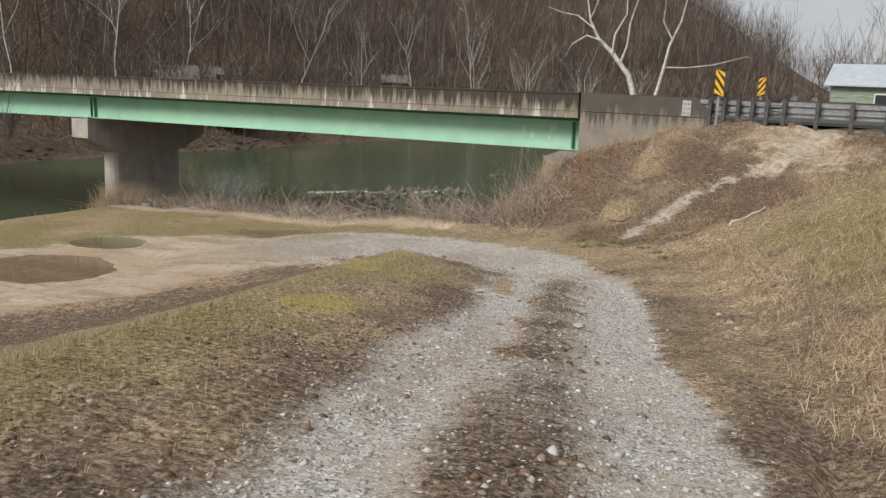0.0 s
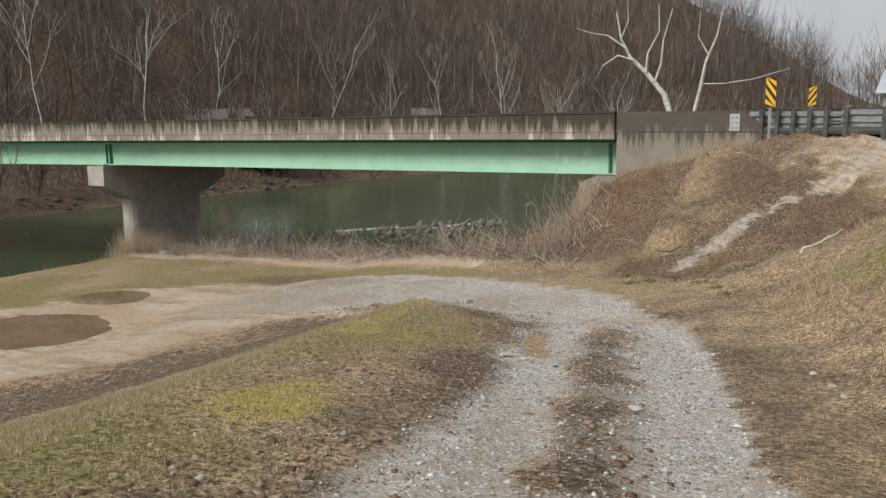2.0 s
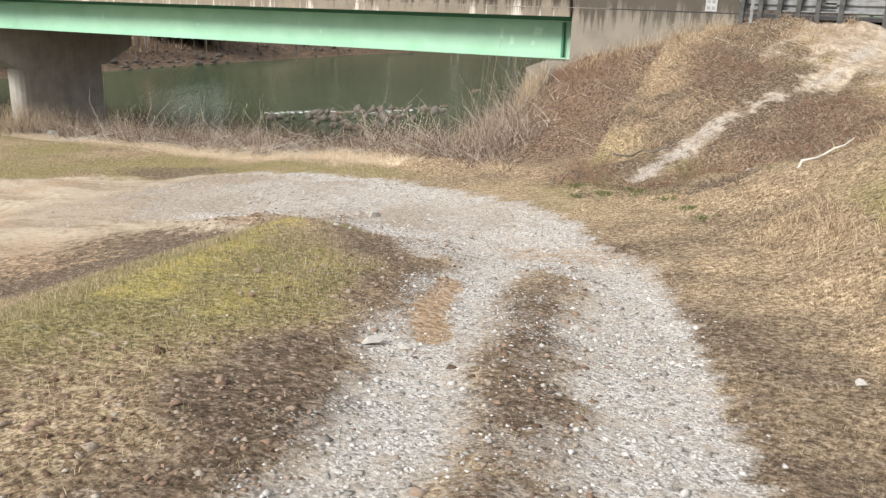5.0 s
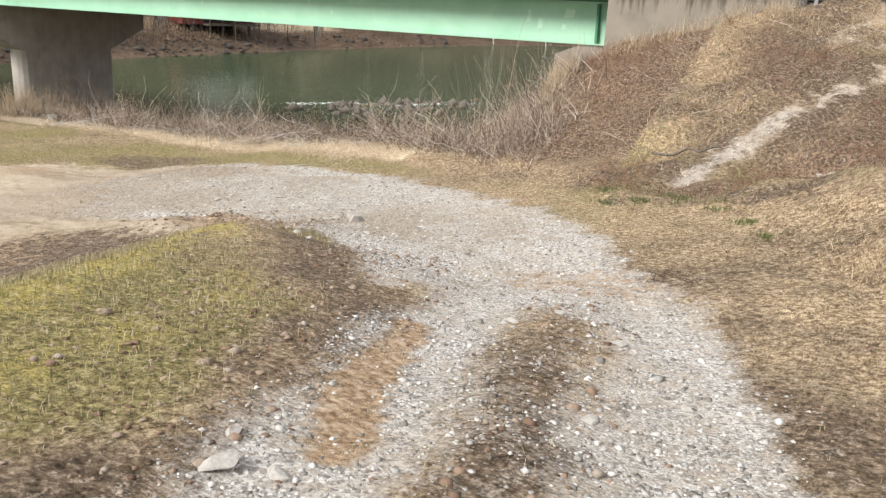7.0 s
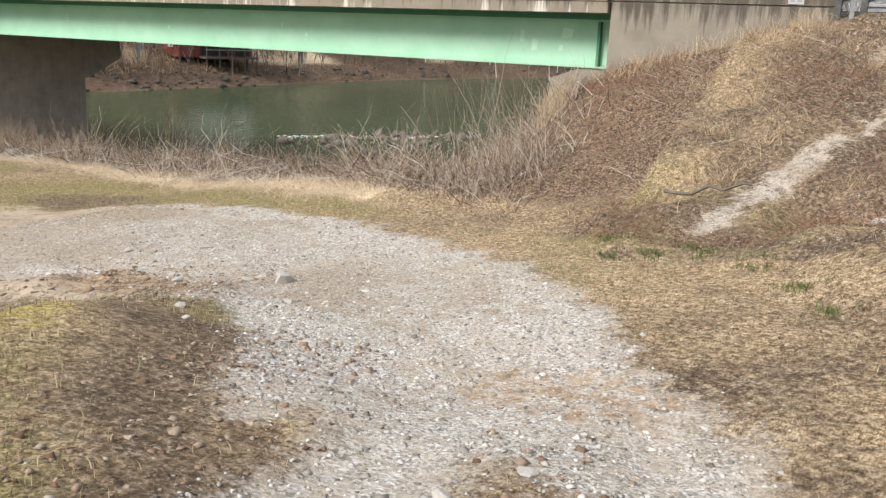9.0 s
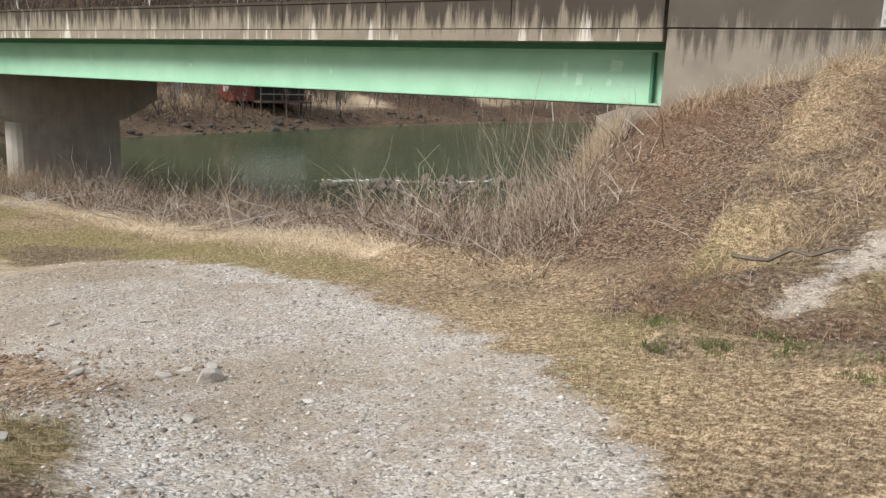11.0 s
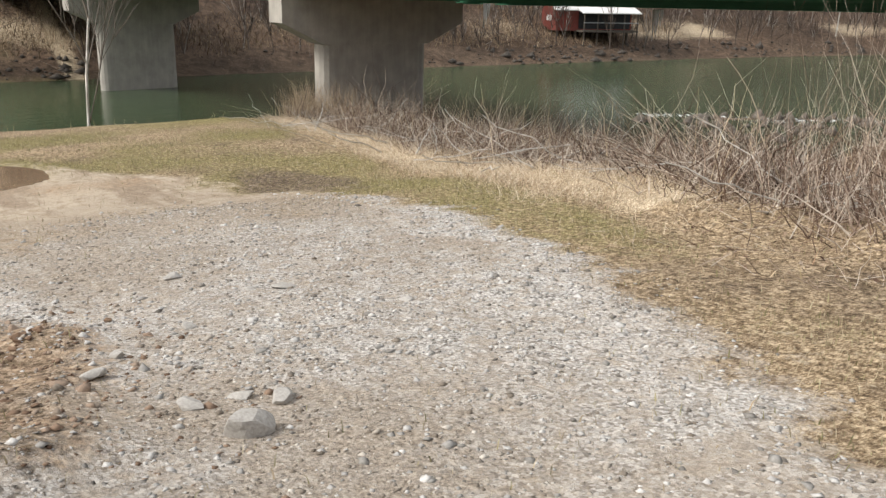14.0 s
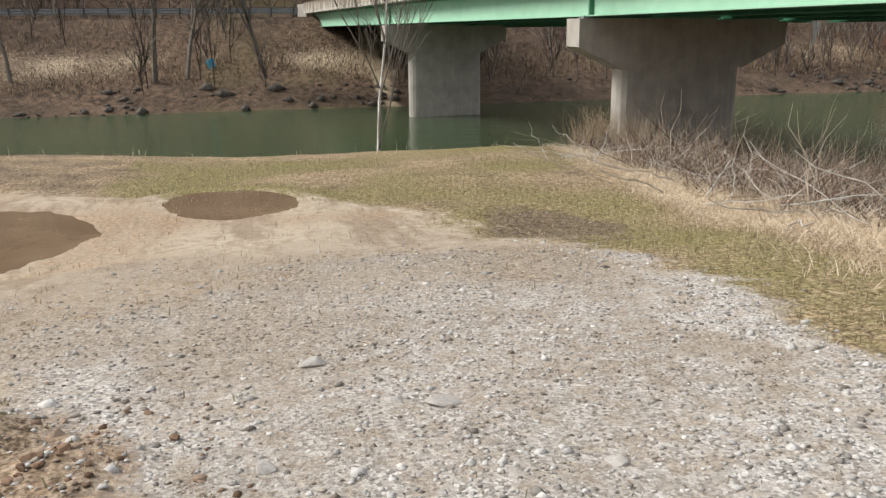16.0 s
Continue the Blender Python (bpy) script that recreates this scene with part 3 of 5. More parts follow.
build_pier((P1_X - 0.45, FACE_Y, E1.z), 0, -7.4)
build_pier(tuple(E2), 5.5, -9.5)

abutment = thing("bridge_abutment", "pale concrete bridge abutment with a long wing wall", "abutment", (END_X, FACE_Y, 0))
bm = bmesh.new()
box(bm, (0.0, -0.75, -3.0), (4.66, -0.35, 0.5), 0.02)
part("wing_wall", bm, WING, abutment)
bm = bmesh.new()
prism(bm, [(0.0, 0.53), (0.0, 1.18), (4.06, 1.18), (4.66, 0.75), (4.66, 0.53)], -0.77, -0.35, "y")
part("end_parapet", bm, WING, abutment)
bm = bmesh.new()
prism(bm, [(-1.35, -3.0), (-1.35, -1.25), (-0.75, -1.02), (0.6, -1.02), (0.6, -3.0)], -0.7, DECK_W, "y")
part("seat", bm, WING, abutment)
bm = bmesh.new()
box(bm, (0.02, -0.1, -1.5), (0.5, DECK_W, 0.5))
part("backwall", bm, WING, abutment)

bm = bmesh.new()
box(bm, (3.71, -0.785, 0.55), (4.01, -0.773, 1.08))
part("reflector_plate", bm, simple_material("dull_white_plate", (0.34, 0.35, 0.36), (0.5, 0.51, 0.52), 4, 0.5), abutment, "dull white reflector plate")
# Black of the sign stripes, and of the shade coloured in at the porch.
DARK = simple_material("dark_paint_and_porch_shade", (0.02, 0.02, 0.022), (0.04, 0.04, 0.042), 8, 0.6)
for i in range(6):
    bm = bmesh.new()
    box(bm, (3.75 + 0.13 * (i % 2), -0.791, 0.6 + 0.16 * (i // 2)), (3.83 + 0.13 * (i % 2), -0.786, 0.68 + 0.16 * (i // 2)))
    part("plate_mark", bm, STEEL, abutment)
PATCH = simple_material("pale_green_touch_up_paint", (0.42, 0.66, 0.5), (0.5, 0.72, 0.57), 6, 0.5)
for px, pz, w, h in ((-1.35, -0.2, 0.3, 0.24), (-1.5, -0.55, 0.12, 0.14), (-2.2, -0.5, 0.16, 0.28), (-2.55, -0.3, 0.12, 0.34), (-9.4, -0.5, 0.07, 0.12), (-10.3, -0.25, 0.06, 0.14), (-15.0, -0.45, 0.08, 0.1), (-20.0, -0.3, 0.05, 0.28)):
    bm = bmesh.new()
    prism(bm, [(px - w / 2, pz - h / 2), (px + w * 0.4, pz - h * 0.45), (px + w / 2, pz + h * 0.4), (px - w * 0.35, pz + h / 2)], 0.114, 0.1198, "y")
    part("paint_patch", bm, PATCH, span_1, "pale patch of touch-up paint")

far_abutment = thing("far_abutment", "grey concrete abutment on the opposite bank", "abutment", tuple(span_3.matrix_basis @ Vector((-27, 0, 0))), turn=5.5)
bm = bmesh.new()
box(bm, (-1.2, -0.5, -3.2), (0.4, 10.6, -1.02))
part("seat", bm, PIER, far_abutment)
bm = bmesh.new()
prism(bm, [(0.0, -2.2), (0.0, 1.15), (-5.0, 1.15), (-5.0, -0.9)], -0.54, -0.2, "y")
part("wing_wall", bm, PIER, far_abutment)

ICE = bpy.data.materials.new("cloudy_ice")
ICE.use_nodes = True
ICE.node_tree.nodes["Principled BSDF"].inputs["Base Color"].default_value = (0.8, 0.82, 0.84, 1)
ICE.node_tree.nodes["Principled BSDF"].inputs["Roughness"].default_value = 0.25
for ix, iy in ((-38.6, 41.15), (-28.3, 41.15)):
    ice = thing("icicles", "white icicles hanging under the bridge's edge", "icicle", (ix, iy, -1.5), "icicles")
    for j in range(5):
        bm = bmesh.new()
        bmesh.ops.create_cone(bm, segments=7, radius1=0.06 - 0.007 * j, radius2=0.006, depth=1.1 - 0.17 * j, cap_ends=True, matrix=Matrix.Translation((0.1 * j - 0.2, 0.03 * (j % 2), -(1.1 - 0.17 * j) / 2)) @ Matrix.Rotation(math.pi, 4, "X"))
        part("icicle", bm, ICE, ice)


# ---- loose stone, grass, leaves and brush ----
RNG = np.random.default_rng(7)


def stuff_mesh(name, verts, faces, material, label, category, smooth=False):
    """One object of kind stuff from arrays of places and of equal-sided faces."""
    me = bpy.data.meshes.new(name)
    n = faces.shape[1]
    me.vertices.add(len(verts))
    me.vertices.foreach_set("co", np.ascontiguousarray(verts, np.float32).ravel())
    me.loops.add(faces.size)
    me.loops.foreach_set("vertex_index", faces.astype(np.int32).ravel())
    me.polygons.add(len(faces))
    me.polygons.foreach_set("loop_start", np.arange(0, faces.size, n, dtype=np.int32))
    if smooth:
        me.polygons.foreach_set("use_smooth", np.ones(len(faces), bool))
    me.update(calc_edges=True)
    me.materials.append(material)
    ob = new(name, me)
    return tagged(ob, label, category, kind="stuff") if label else ob


def surface(x, y):
    z = land(x, y) + ground_kinds(x, y)["relief"]
    return puddle_bed(x, y, z)


def spread(n, lo, hi, weight):
    """n places in a rectangle, kept by a weight between 0 and 1."""
    x, y = RNG.uniform(lo[0], hi[0], n), RNG.uniform(lo[1], hi[1], n)
    keep = RNG.uniform(0, 1, n) < weight(x, y)
    return x[keep], y[keep]


def island_random(name, *stops, rough=0.9, spec=0.2, relief=0.0):
    n = Nodes(name)
    geo = n.tree.nodes.new("ShaderNodeNewGeometry")
    col = n.ramp(geo.outputs["Random Per Island"], *stops)
    grain = n.noise(60, 4)
    col = n.mix(n.math("MULTIPLY", n.ramp(grain, (0.35, (0,)), (0.7, (1,))), 0.35), col, (0.16, 0.14, 0.115), "MULTIPLY")
    return n.finish(col, rough, grain if relief else None, relief, 0.004, spec=spec)


CHIP = island_random("crushed_limestone", (0.0, (0.17, 0.15, 0.13)), (0.25, (0.31, 0.3, 0.28)), (0.6, (0.48, 0.468, 0.452)), (0.92, (0.62, 0.608, 0.59)), (1.0, (0.72, 0.7, 0.67)), relief=0.2)
DUSTY = island_random("dusty_tan_gravel", (0.0, (0.19, 0.16, 0.13)), (0.4, (0.29, 0.25, 0.205)), (0.8, (0.44, 0.395, 0.34)), (1.0, (0.68, 0.64, 0.58)), relief=0.2)
RUBBLE = island_random("brown_broken_rubble", (0.0, (0.12, 0.075, 0.05)), (0.45, (0.3, 0.21, 0.15)), (0.85, (0.34, 0.28, 0.225)), (1.0, (0.44, 0.4, 0.35)), relief=0.3)
ROCK = island_random("weathered_field_stone", (0.0, (0.3, 0.28, 0.25)), (0.5, (0.42, 0.4, 0.37)), (1.0, (0.55, 0.53, 0.5)), relief=0.6)
BLADE = island_random("winter_grass_blades", (0.0, (0.32, 0.25, 0.16)), (0.35, (0.5, 0.425, 0.3)), (0.6, (0.33, 0.3, 0.165)), (0.85, (0.22, 0.22, 0.1)), (1.0, (0.62, 0.55, 0.42)))
MOSSY = island_random("yellow_green_moss_blades", (0.0, (0.36, 0.3, 0.11)), (0.5, (0.52, 0.44, 0.18)), (1.0, (0.4, 0.33, 0.17)))
STRAW = island_random("dry_tan_straw", (0.0, (0.3, 0.21, 0.13)), (0.4, (0.55, 0.435, 0.3)), (0.8, (0.74, 0.62, 0.46)), (1.0, (0.4, 0.275, 0.185)))
PALE_STRAW = island_random("bleached_flattened_straw", (0.0, (0.45, 0.34, 0.23)), (0.4, (0.7, 0.58, 0.43)), (0.85, (0.84, 0.74, 0.59)), (1.0, (0.5, 0.38, 0.27)))
GREY_STRAW = island_random("weathered_greyish_straw", (0.0, (0.25, 0.165, 0.105)), (0.3, (0.48, 0.37, 0.25)), (0.75, (0.7, 0.575, 0.41)), (0.88, (0.32, 0.27, 0.14)), (1.0, (0.4, 0.24, 0.16)))
DULL_STRAW = island_random("dull_brown_bank_grass", (0.0, (0.09, 0.06, 0.04)), (0.45, (0.24, 0.17, 0.11)), (0.8, (0.42, 0.32, 0.21)), (1.0, (0.55, 0.45, 0.31)))
LEAF = island_random("fallen_brown_leaves", (0.0, (0.07, 0.042, 0.03)), (0.45, (0.27, 0.18, 0.125)), (0.8, (0.38, 0.28, 0.2)), (1.0, (0.56, 0.47, 0.37)))
TWIG = island_random("grey_brown_brush_stems", (0.0, (0.07, 0.043, 0.032)), (0.32, (0.2, 0.135, 0.1)), (0.62, (0.44, 0.355, 0.285)), (1.0, (0.74, 0.67, 0.58)))
BARK = island_random("bare_winter_bark", (0.0, (0.05, 0.037, 0.03)), (0.5, (0.115, 0.09, 0.075)), (0.86, (0.2, 0.165, 0.14)), (1.0, (0.46, 0.43, 0.39)))


def chips(name, x, y, size, label, category, sink=0.05, material=None):
    """Angular little stones: bent octahedra, each of its own shape."""
    n = len(x)
    base = np.array([(1, 0, 0), (0.1, 1, 0), (-1, 0.1, 0), (0, -1, 0), (0.25, 0.1, 0.75), (-0.3, -0.15, 0.7), (0, 0, -0.6)], float)
    tri = np.array([(0, 1, 4), (1, 2, 5), (1, 5, 4), (2, 3, 5), (3, 0, 4), (3, 4, 5), (1, 0, 6), (2, 1, 6), (3, 2, 6), (0, 3, 6)])
    v = base[None] * RNG.uniform(0.6, 1.35, (n, 7, 3)) * size[:, None, None]
    v[:, :, 2] *= RNG.uniform(0.3, 0.8, (n, 1))
    a = RNG.uniform(0, math.tau, n)
    c, s = np.cos(a)[:, None], np.sin(a)[:, None]
    tilt = RNG.uniform(-0.35, 0.35, (n, 1))
    vx, vy, vz = v[..., 0] * c - v[..., 1] * s, v[..., 0] * s + v[..., 1] * c, v[..., 2] + tilt * v[..., 0]
    z = surface(x, y)
    verts = np.stack([vx + x[:, None], vy + y[:, None], vz + (z + size * sink)[:, None]], -1).reshape(-1, 3)
    faces = (tri[None] + (np.arange(n) * 7)[:, None, None]).reshape(-1, 3)
    return stuff_mesh(name, verts, faces, material or CHIP, label, category)


def blades(name, x, y, tall, wide, lean, material, label, category, z=None):
    """Narrow bent blades of three points and a tip."""
    n = len(x)
    z = surface(x, y) if z is None else z
    a, b = RNG.uniform(0, math.tau, n), RNG.uniform(0, math.tau, n)
    ux, uy = np.cos(a) * wide / 2, np.sin(a) * wide / 2
    lx, ly = np.cos(b) * lean * tall, np.sin(b) * lean * tall
    up = tall * np.sqrt(np.maximum(0.04, 1 - lean ** 2))
    root = np.stack([x, y, z - 0.01], -1)
    mid = np.stack([x + lx * 0.35, y + ly * 0.35, z + up * 0.6], -1)
    tip = np.stack([x + lx, y + ly, z + up], -1)
    side = np.stack([ux, uy, ux * 0], -1)
    verts = np.stack([root - side, root + side, mid + side * 0.7, mid - side * 0.7, tip], 1).reshape(-1, 3)
    base = np.arange(n)[:, None, None] * 5
    faces = (np.array([(0, 1, 2), (0, 2, 3), (3, 2, 4)])[None] + base).reshape(-1, 3)
    return stuff_mesh(name, verts, faces, material, label, category)


def stems(points, radius):
    """Three-sided stems: points (n, k, 3), radius (n, k)."""
    n, k = radius.shape
    way = np.gradient(points, axis=1)
    way /= np.linalg.norm(way, axis=2, keepdims=True) + 1e-9
    ref = np.where(np.abs(way[..., 2:3]) > 0.8, np.array([1.0, 0, 0]), np.array([0, 0, 1.0]))
    u = np.cross(way, ref)
    u /= np.linalg.norm(u, axis=2, keepdims=True) + 1e-9
    w = np.cross(way, u)
    rings = [points + (u * math.cos(a) + w * math.sin(a)) * radius[..., None] for a in (0, math.tau / 3, 2 * math.tau / 3)]
    verts = np.stack(rings, 2).reshape(-1, 3)
    i = (np.arange(n)[:, None] * k + np.arange(k - 1)[None]) * 3
    quads = [np.stack([i + a, i + b, i + 3 + b, i + 3 + a], -1) for a, b in ((0, 1), (1, 2), (2, 0))]
    return verts, np.concatenate(quads, 0).reshape(-1, 4)


def thicket(name, x, y, tall, thick, lean, material, label, category, k=5, sag=0.25, gnarl=0.03):
    n = len(x)
    z = surface(x, y) - 0.03
    b = RNG.uniform(0, math.tau, n)
    t = np.linspace(0, 1, k)[None]
    bend = (lean[:, None] * t + sag * lean[:, None] * t ** 2) * tall[:, None]
    px = x[:, None] + np.cos(b)[:, None] * bend + RNG.normal(0, gnarl, (n, k)) * tall[:, None] * t
    py = y[:, None] + np.sin(b)[:, None] * bend + RNG.normal(0, gnarl, (n, k)) * tall[:, None] * t
    pz = z[:, None] + tall[:, None] * (t - sag * lean[:, None] * t ** 2) * np.sqrt(np.maximum(0.15, 1 - lean[:, None] ** 2))
    v, f = stems(np.stack([px, py, pz], -1), thick[:, None] * (1 - 0.8 * t))
    return stuff_mesh(name, v, f, material, label, category)


def stone_weight(x, y):
    return ground_kinds(x, y)["stone"]


def on_grass(x, y):
    k = ground_kinds(x, y)
    return np.clip(k["green"] * 1.1 + k["dead"] * 0.35, 0, 1) * (1 - k["stone"]) * (1 - k["silt"]) * (1 - 0.85 * k["soil"])


# crushed stone, densest beside the walked line
gx, gy = spread(80000, (-7, 0.5), (1, 14), lambda x, y: np.clip(stone_weight(x, y) * 0.95, 0, 1))
chips("gravel", gx, gy, RNG.gamma(1.6, 0.0046, len(gx)) + 0.0035, "pale grey crushed stone in the drive's wheel ruts", "gravel")
gx, gy = spread(120000, (-18, 12), (-3, 23), lambda x, y: np.clip(stone_weight(x, y) * (0.8 + 0.35 * wobble(x, y, 1.3)), 0, 1) * (1 - 0.85 * np.clip(ground_kinds(x, y)["dust"], 0, 1)))
chips("gravel", gx, gy, RNG.gamma(1.6, 0.005, len(gx)) + 0.0035, "pale grey crushed stone round the turning place", "gravel")
gx, gy = spread(90000, (-18, 14), (-3, 23), lambda x, y: np.clip(stone_weight(x, y) * ground_kinds(x, y)["dust"] * (0.75 + 0.5 * wobble(x, y, 2.1)), 0, 1))
chips("gravel", gx, gy, RNG.gamma(1.5, 0.0038, len(gx)) + 0.003, "dusty tan-grey gravel trodden into the turning place", "gravel", material=DUSTY)
gx, gy = spread(14000, (-14, 14.5), (-5, 19.5), lambda x, y: np.clip(1.2 - np.hypot((x + 10.8) / 2.1, (y - 17.25) / 1.4), 0, 1))
chips("rubble", gx, gy, RNG.gamma(1.4, 0.0068, len(gx)) + 0.004, "broken brown and grey rubble at the edge of the island", "rubble", material=RUBBLE)

gx, gy = spread(70000, (-9, 1.5), (0.5, 16.5), lambda x, y: np.clip(band(x - centre(y) + 2.0, 0.75, 0.35) * 0.45 + band(x - centre(y) + 0.1, 0.5, 0.3) * 0.25, 0, 1) * np.clip(0.6 + 0.7 * wobble(x, y, 1.5), 0, 1))
chips("rubble", gx, gy, RNG.gamma(1.5, 0.007, len(gx)) + 0.005, "dark and pale broken stones along the drive's rim", "rubble", material=RUBBLE)

# short winter grass
gx, gy = spread(240000, (-13, -0.5), (4.5, 22), on_grass)
blades("grass", gx, gy, RNG.uniform(0.02, 0.07, len(gx)), RNG.uniform(0.003, 0.006, len(gx)), RNG.uniform(0.2, 0.85, len(gx)), BLADE, "short patchy green and straw-coloured winter grass", "grass")
gx, gy = spread(70000, (-30, 12), (-6, 27), lambda x, y: on_grass(x, y) * 0.9)
blades("grass", gx, gy, RNG.uniform(0.03, 0.08, len(gx)), RNG.uniform(0.005, 0.01, len(gx)), RNG.uniform(0.2, 0.8, len(gx)), BLADE, "olive grass strip along the riverbank", "grass")
gx, gy = spread(32000, (-10, 2), (-2, 17), lambda x, y: ground_kinds(x, y)["moss"])
blades("moss", gx, gy, RNG.uniform(0.015, 0.05, len(gx)), RNG.uniform(0.004, 0.009, len(gx)), RNG.uniform(0.2, 0.8, len(gx)), MOSSY, "bright yellow-green moss in the island's grass", "moss")

# dead grass and leaves on the hillside and the embankment
def slope_weight(x, y):
    return np.where((x > toe(y) + 0.15) | ((y > 22.3) & (x > -11.5)), 0.55 + 0.45 * wobble(x, y, 0.9), 0) * (y < 30.4) * (along(x, y, TRAIL) > 0.45) * (1 - 0.9 * ease(0, 0.7, past_brush(x, y)) * ease(-7.9, -9.5, x))


gx, gy = spread(210000, (-11.5, 2), (5.5, 30.4), lambda x, y: slope_weight(x, y) * np.clip(0.5 - 0.9 * wobble(x, y, 0.6) + 0.5 * wobble(x, y, 1.7), 0.05, 1) * np.clip(0.18 + ease(-8.5, -3.5, x), 0, 1))
blades("dead_grass", gx, gy, RNG.uniform(0.05, 0.2, len(gx)), RNG.uniform(0.004, 0.009, len(gx)), RNG.uniform(0.55, 0.97, len(gx)), GREY_STRAW, "matted dry tan grass over the embankment slope", "grass")
gx, gy = spread(42000, (-12, 1), (3, 30), lambda x, y: 0.6 * slope_weight(x, y) * np.clip(0.4 + 0.8 * wobble(x, y, 0.9), 0.05, 1) + 0.35 * (np.abs(x - toe(y)) < 1.2) * (y > 12) + 0.5 * band(x - centre(y) + 2.1, 0.8, 0.3) * (y < 16.5) + 0.8 * band(past_brush(x, y) - 0.9, 1.2, 0.5) * (x > -12.5))
n = len(gx)
lz, ls, la, lt = surface(gx, gy), RNG.uniform(0.008, 0.026, n) * np.where(gy > 17, 1.1, 0.75), RNG.uniform(0, math.tau, n), RNG.normal(0, 0.3, (n, 2))
corner = np.array([(-1, 0, 0), (0, -0.55, 0.25), (1, 0, 0), (0, 0.55, 0.25)])
q = corner[None] * ls[:, None, None]
qx, qy = q[..., 0] * np.cos(la)[:, None] - q[..., 1] * np.sin(la)[:, None], q[..., 0] * np.sin(la)[:, None] + q[..., 1] * np.cos(la)[:, None]
qz = q[..., 2] + qx * lt[:, :1] + qy * lt[:, 1:] + (lz + 0.025)[:, None]
stuff_mesh("leaf_litter", np.stack([qx + gx[:, None], qy + gy[:, None], qz], -1).reshape(-1, 3), np.arange(n * 4).reshape(-1, 4), LEAF, "curled brown fallen leaves on the slope", "leaves")

# tan straw rim, then the brush that hides the riverbank
gx, gy = spread(170000, (-40, 22), (-9, 33), lambda x, y: band(past_brush(x, y) - 0.5 + 0.5 * wobble(x, y, 0.7), 1.05, 0.6) * np.clip(ease(-12, -15, x) + 0.2, 0, 1) * (x < -11.5))
blades("straw", gx, gy, RNG.uniform(0.1, 0.34, len(gx)), RNG.uniform(0.003, 0.0075, len(gx)), RNG.uniform(0.75, 0.99, len(gx)), PALE_STRAW, "pale tan flattened straw along the brush", "grass")


def brush_weight(x, y):
    p = past_brush(x, y)
    return ease(0.1, 1.1, p) * ease(13, 6, p) * (x - near_shore(y) > 0.5) * (land(x, y) > WATER_Z + 0.1) * ease(-1.1, -2.0, land(x, y)) * np.clip(0.6 + 0.55 * wobble(x, y, 0.8), 0, 1)


gx, gy = spread(110000, (-42, 23), (-9.3, 39), brush_weight)
n = len(gx)
shaggy = np.clip(0.75 + 0.5 * wobble(gx, gy, 0.9) + 0.25 * wobble(gx, gy, 2.5), 0.25, 1.5)
thicket("brush", gx, gy, (RNG.gamma(2.2, 0.22, n) + 0.18) * shaggy, RNG.gamma(3, 0.0019, n) + 0.002, RNG.uniform(0.2, 0.99, n), TWIG, "tangle of leafless brown brush along the riverbank", "brush", gnarl=0.06)
gx, gy = spread(700, (-40, 24), (-11, 31), brush_weight)
n = len(gx)
thicket("tall_weeds", gx, gy, RNG.uniform(0.8, 1.6, n), RNG.uniform(0.004, 0.009, n), RNG.uniform(0.02, 0.6, n), STRAW, "tall pale dead weed stalks above the brush", "weeds")
gx, gy = RNG.normal(-10.7, 0.5, 230), RNG.normal(25.2, 0.5, 230)
thicket("sapling_clump", gx, gy, np.minimum(RNG.gamma(4, 0.3, 230) + 0.4, 2.5), RNG.uniform(0.002, 0.0055, 230), RNG.uniform(0.02, 0.5, 230), TWIG, "clump of tall thin bare saplings at the slope's foot", "brush", gnarl=0.045)
gx, gy = RNG.normal(-36.6, 1.3, 1500), RNG.normal(31.0, 1.2, 1500)
thicket("weeds_at_pier", gx, gy, RNG.uniform(0.5, 1.7, 1500), RNG.uniform(0.004, 0.009, 1500), RNG.uniform(0.02, 0.4, 1500), STRAW, "tan weeds standing round the pier's foot", "weeds")
gx, gy = spread(9000, (-72, -30), (-30, 26), lambda x, y: band(x - near_shore(y) - 3.0, 0.7, 0.4))
blades("bank_grass", gx, gy, RNG.uniform(0.1, 0.35, len(gx)), RNG.uniform(0.006, 0.014, len(gx)), RNG.uniform(0.3, 0.9, len(gx)), STRAW, "frayed straw grass on the lip of the riverbank", "grass")


# ---- woods ----
def tree_lines(seed, tall, spread_out, lean=0.0, depth=3, kids=5, gnarl=0.12):
    """Lines of four points each, with their radii: a trunk and its limbs."""
    r = np.random.default_rng(seed)
    lines, radii = [], []

    def grow(start, way, length, thick, level):
        pts = [np.array(start)]
        w = np.array(way, float)
        for _ in range(4):
            w = w + r.normal(0, gnarl, 3) + np.array([0, 0, 0.05])
            w /= np.linalg.norm(w)
            pts.append(pts[-1] + w * length / 4)
        lines.append(pts)
        radii.append([thick * (1 - 0.17 * j) for j in range(5)])
        if level < depth:
            for j in range(kids if level == 0 else max(2, kids - 2)):
                f = r.uniform(0.3 if level == 0 else 0.2, 1.0) * 4
                i = min(3, int(f))
                at = pts[i] + (pts[i + 1] - pts[i]) * (f - i)
                a = r.uniform(0, math.tau)
                side = np.array([math.cos(a), math.sin(a), r.uniform(0.2, 0.9)])
                side = side * spread_out + w * (1 - spread_out * 0.5)
                grow(at, side / np.linalg.norm(side), length * r.uniform(0.4, 0.62), thick * 0.42, level + 1)

    grow((0, 0, -0.3), (lean, 0, 1), tall, tall * 0.011 + 0.03, 0)
    return np.array(lines), np.array(radii)


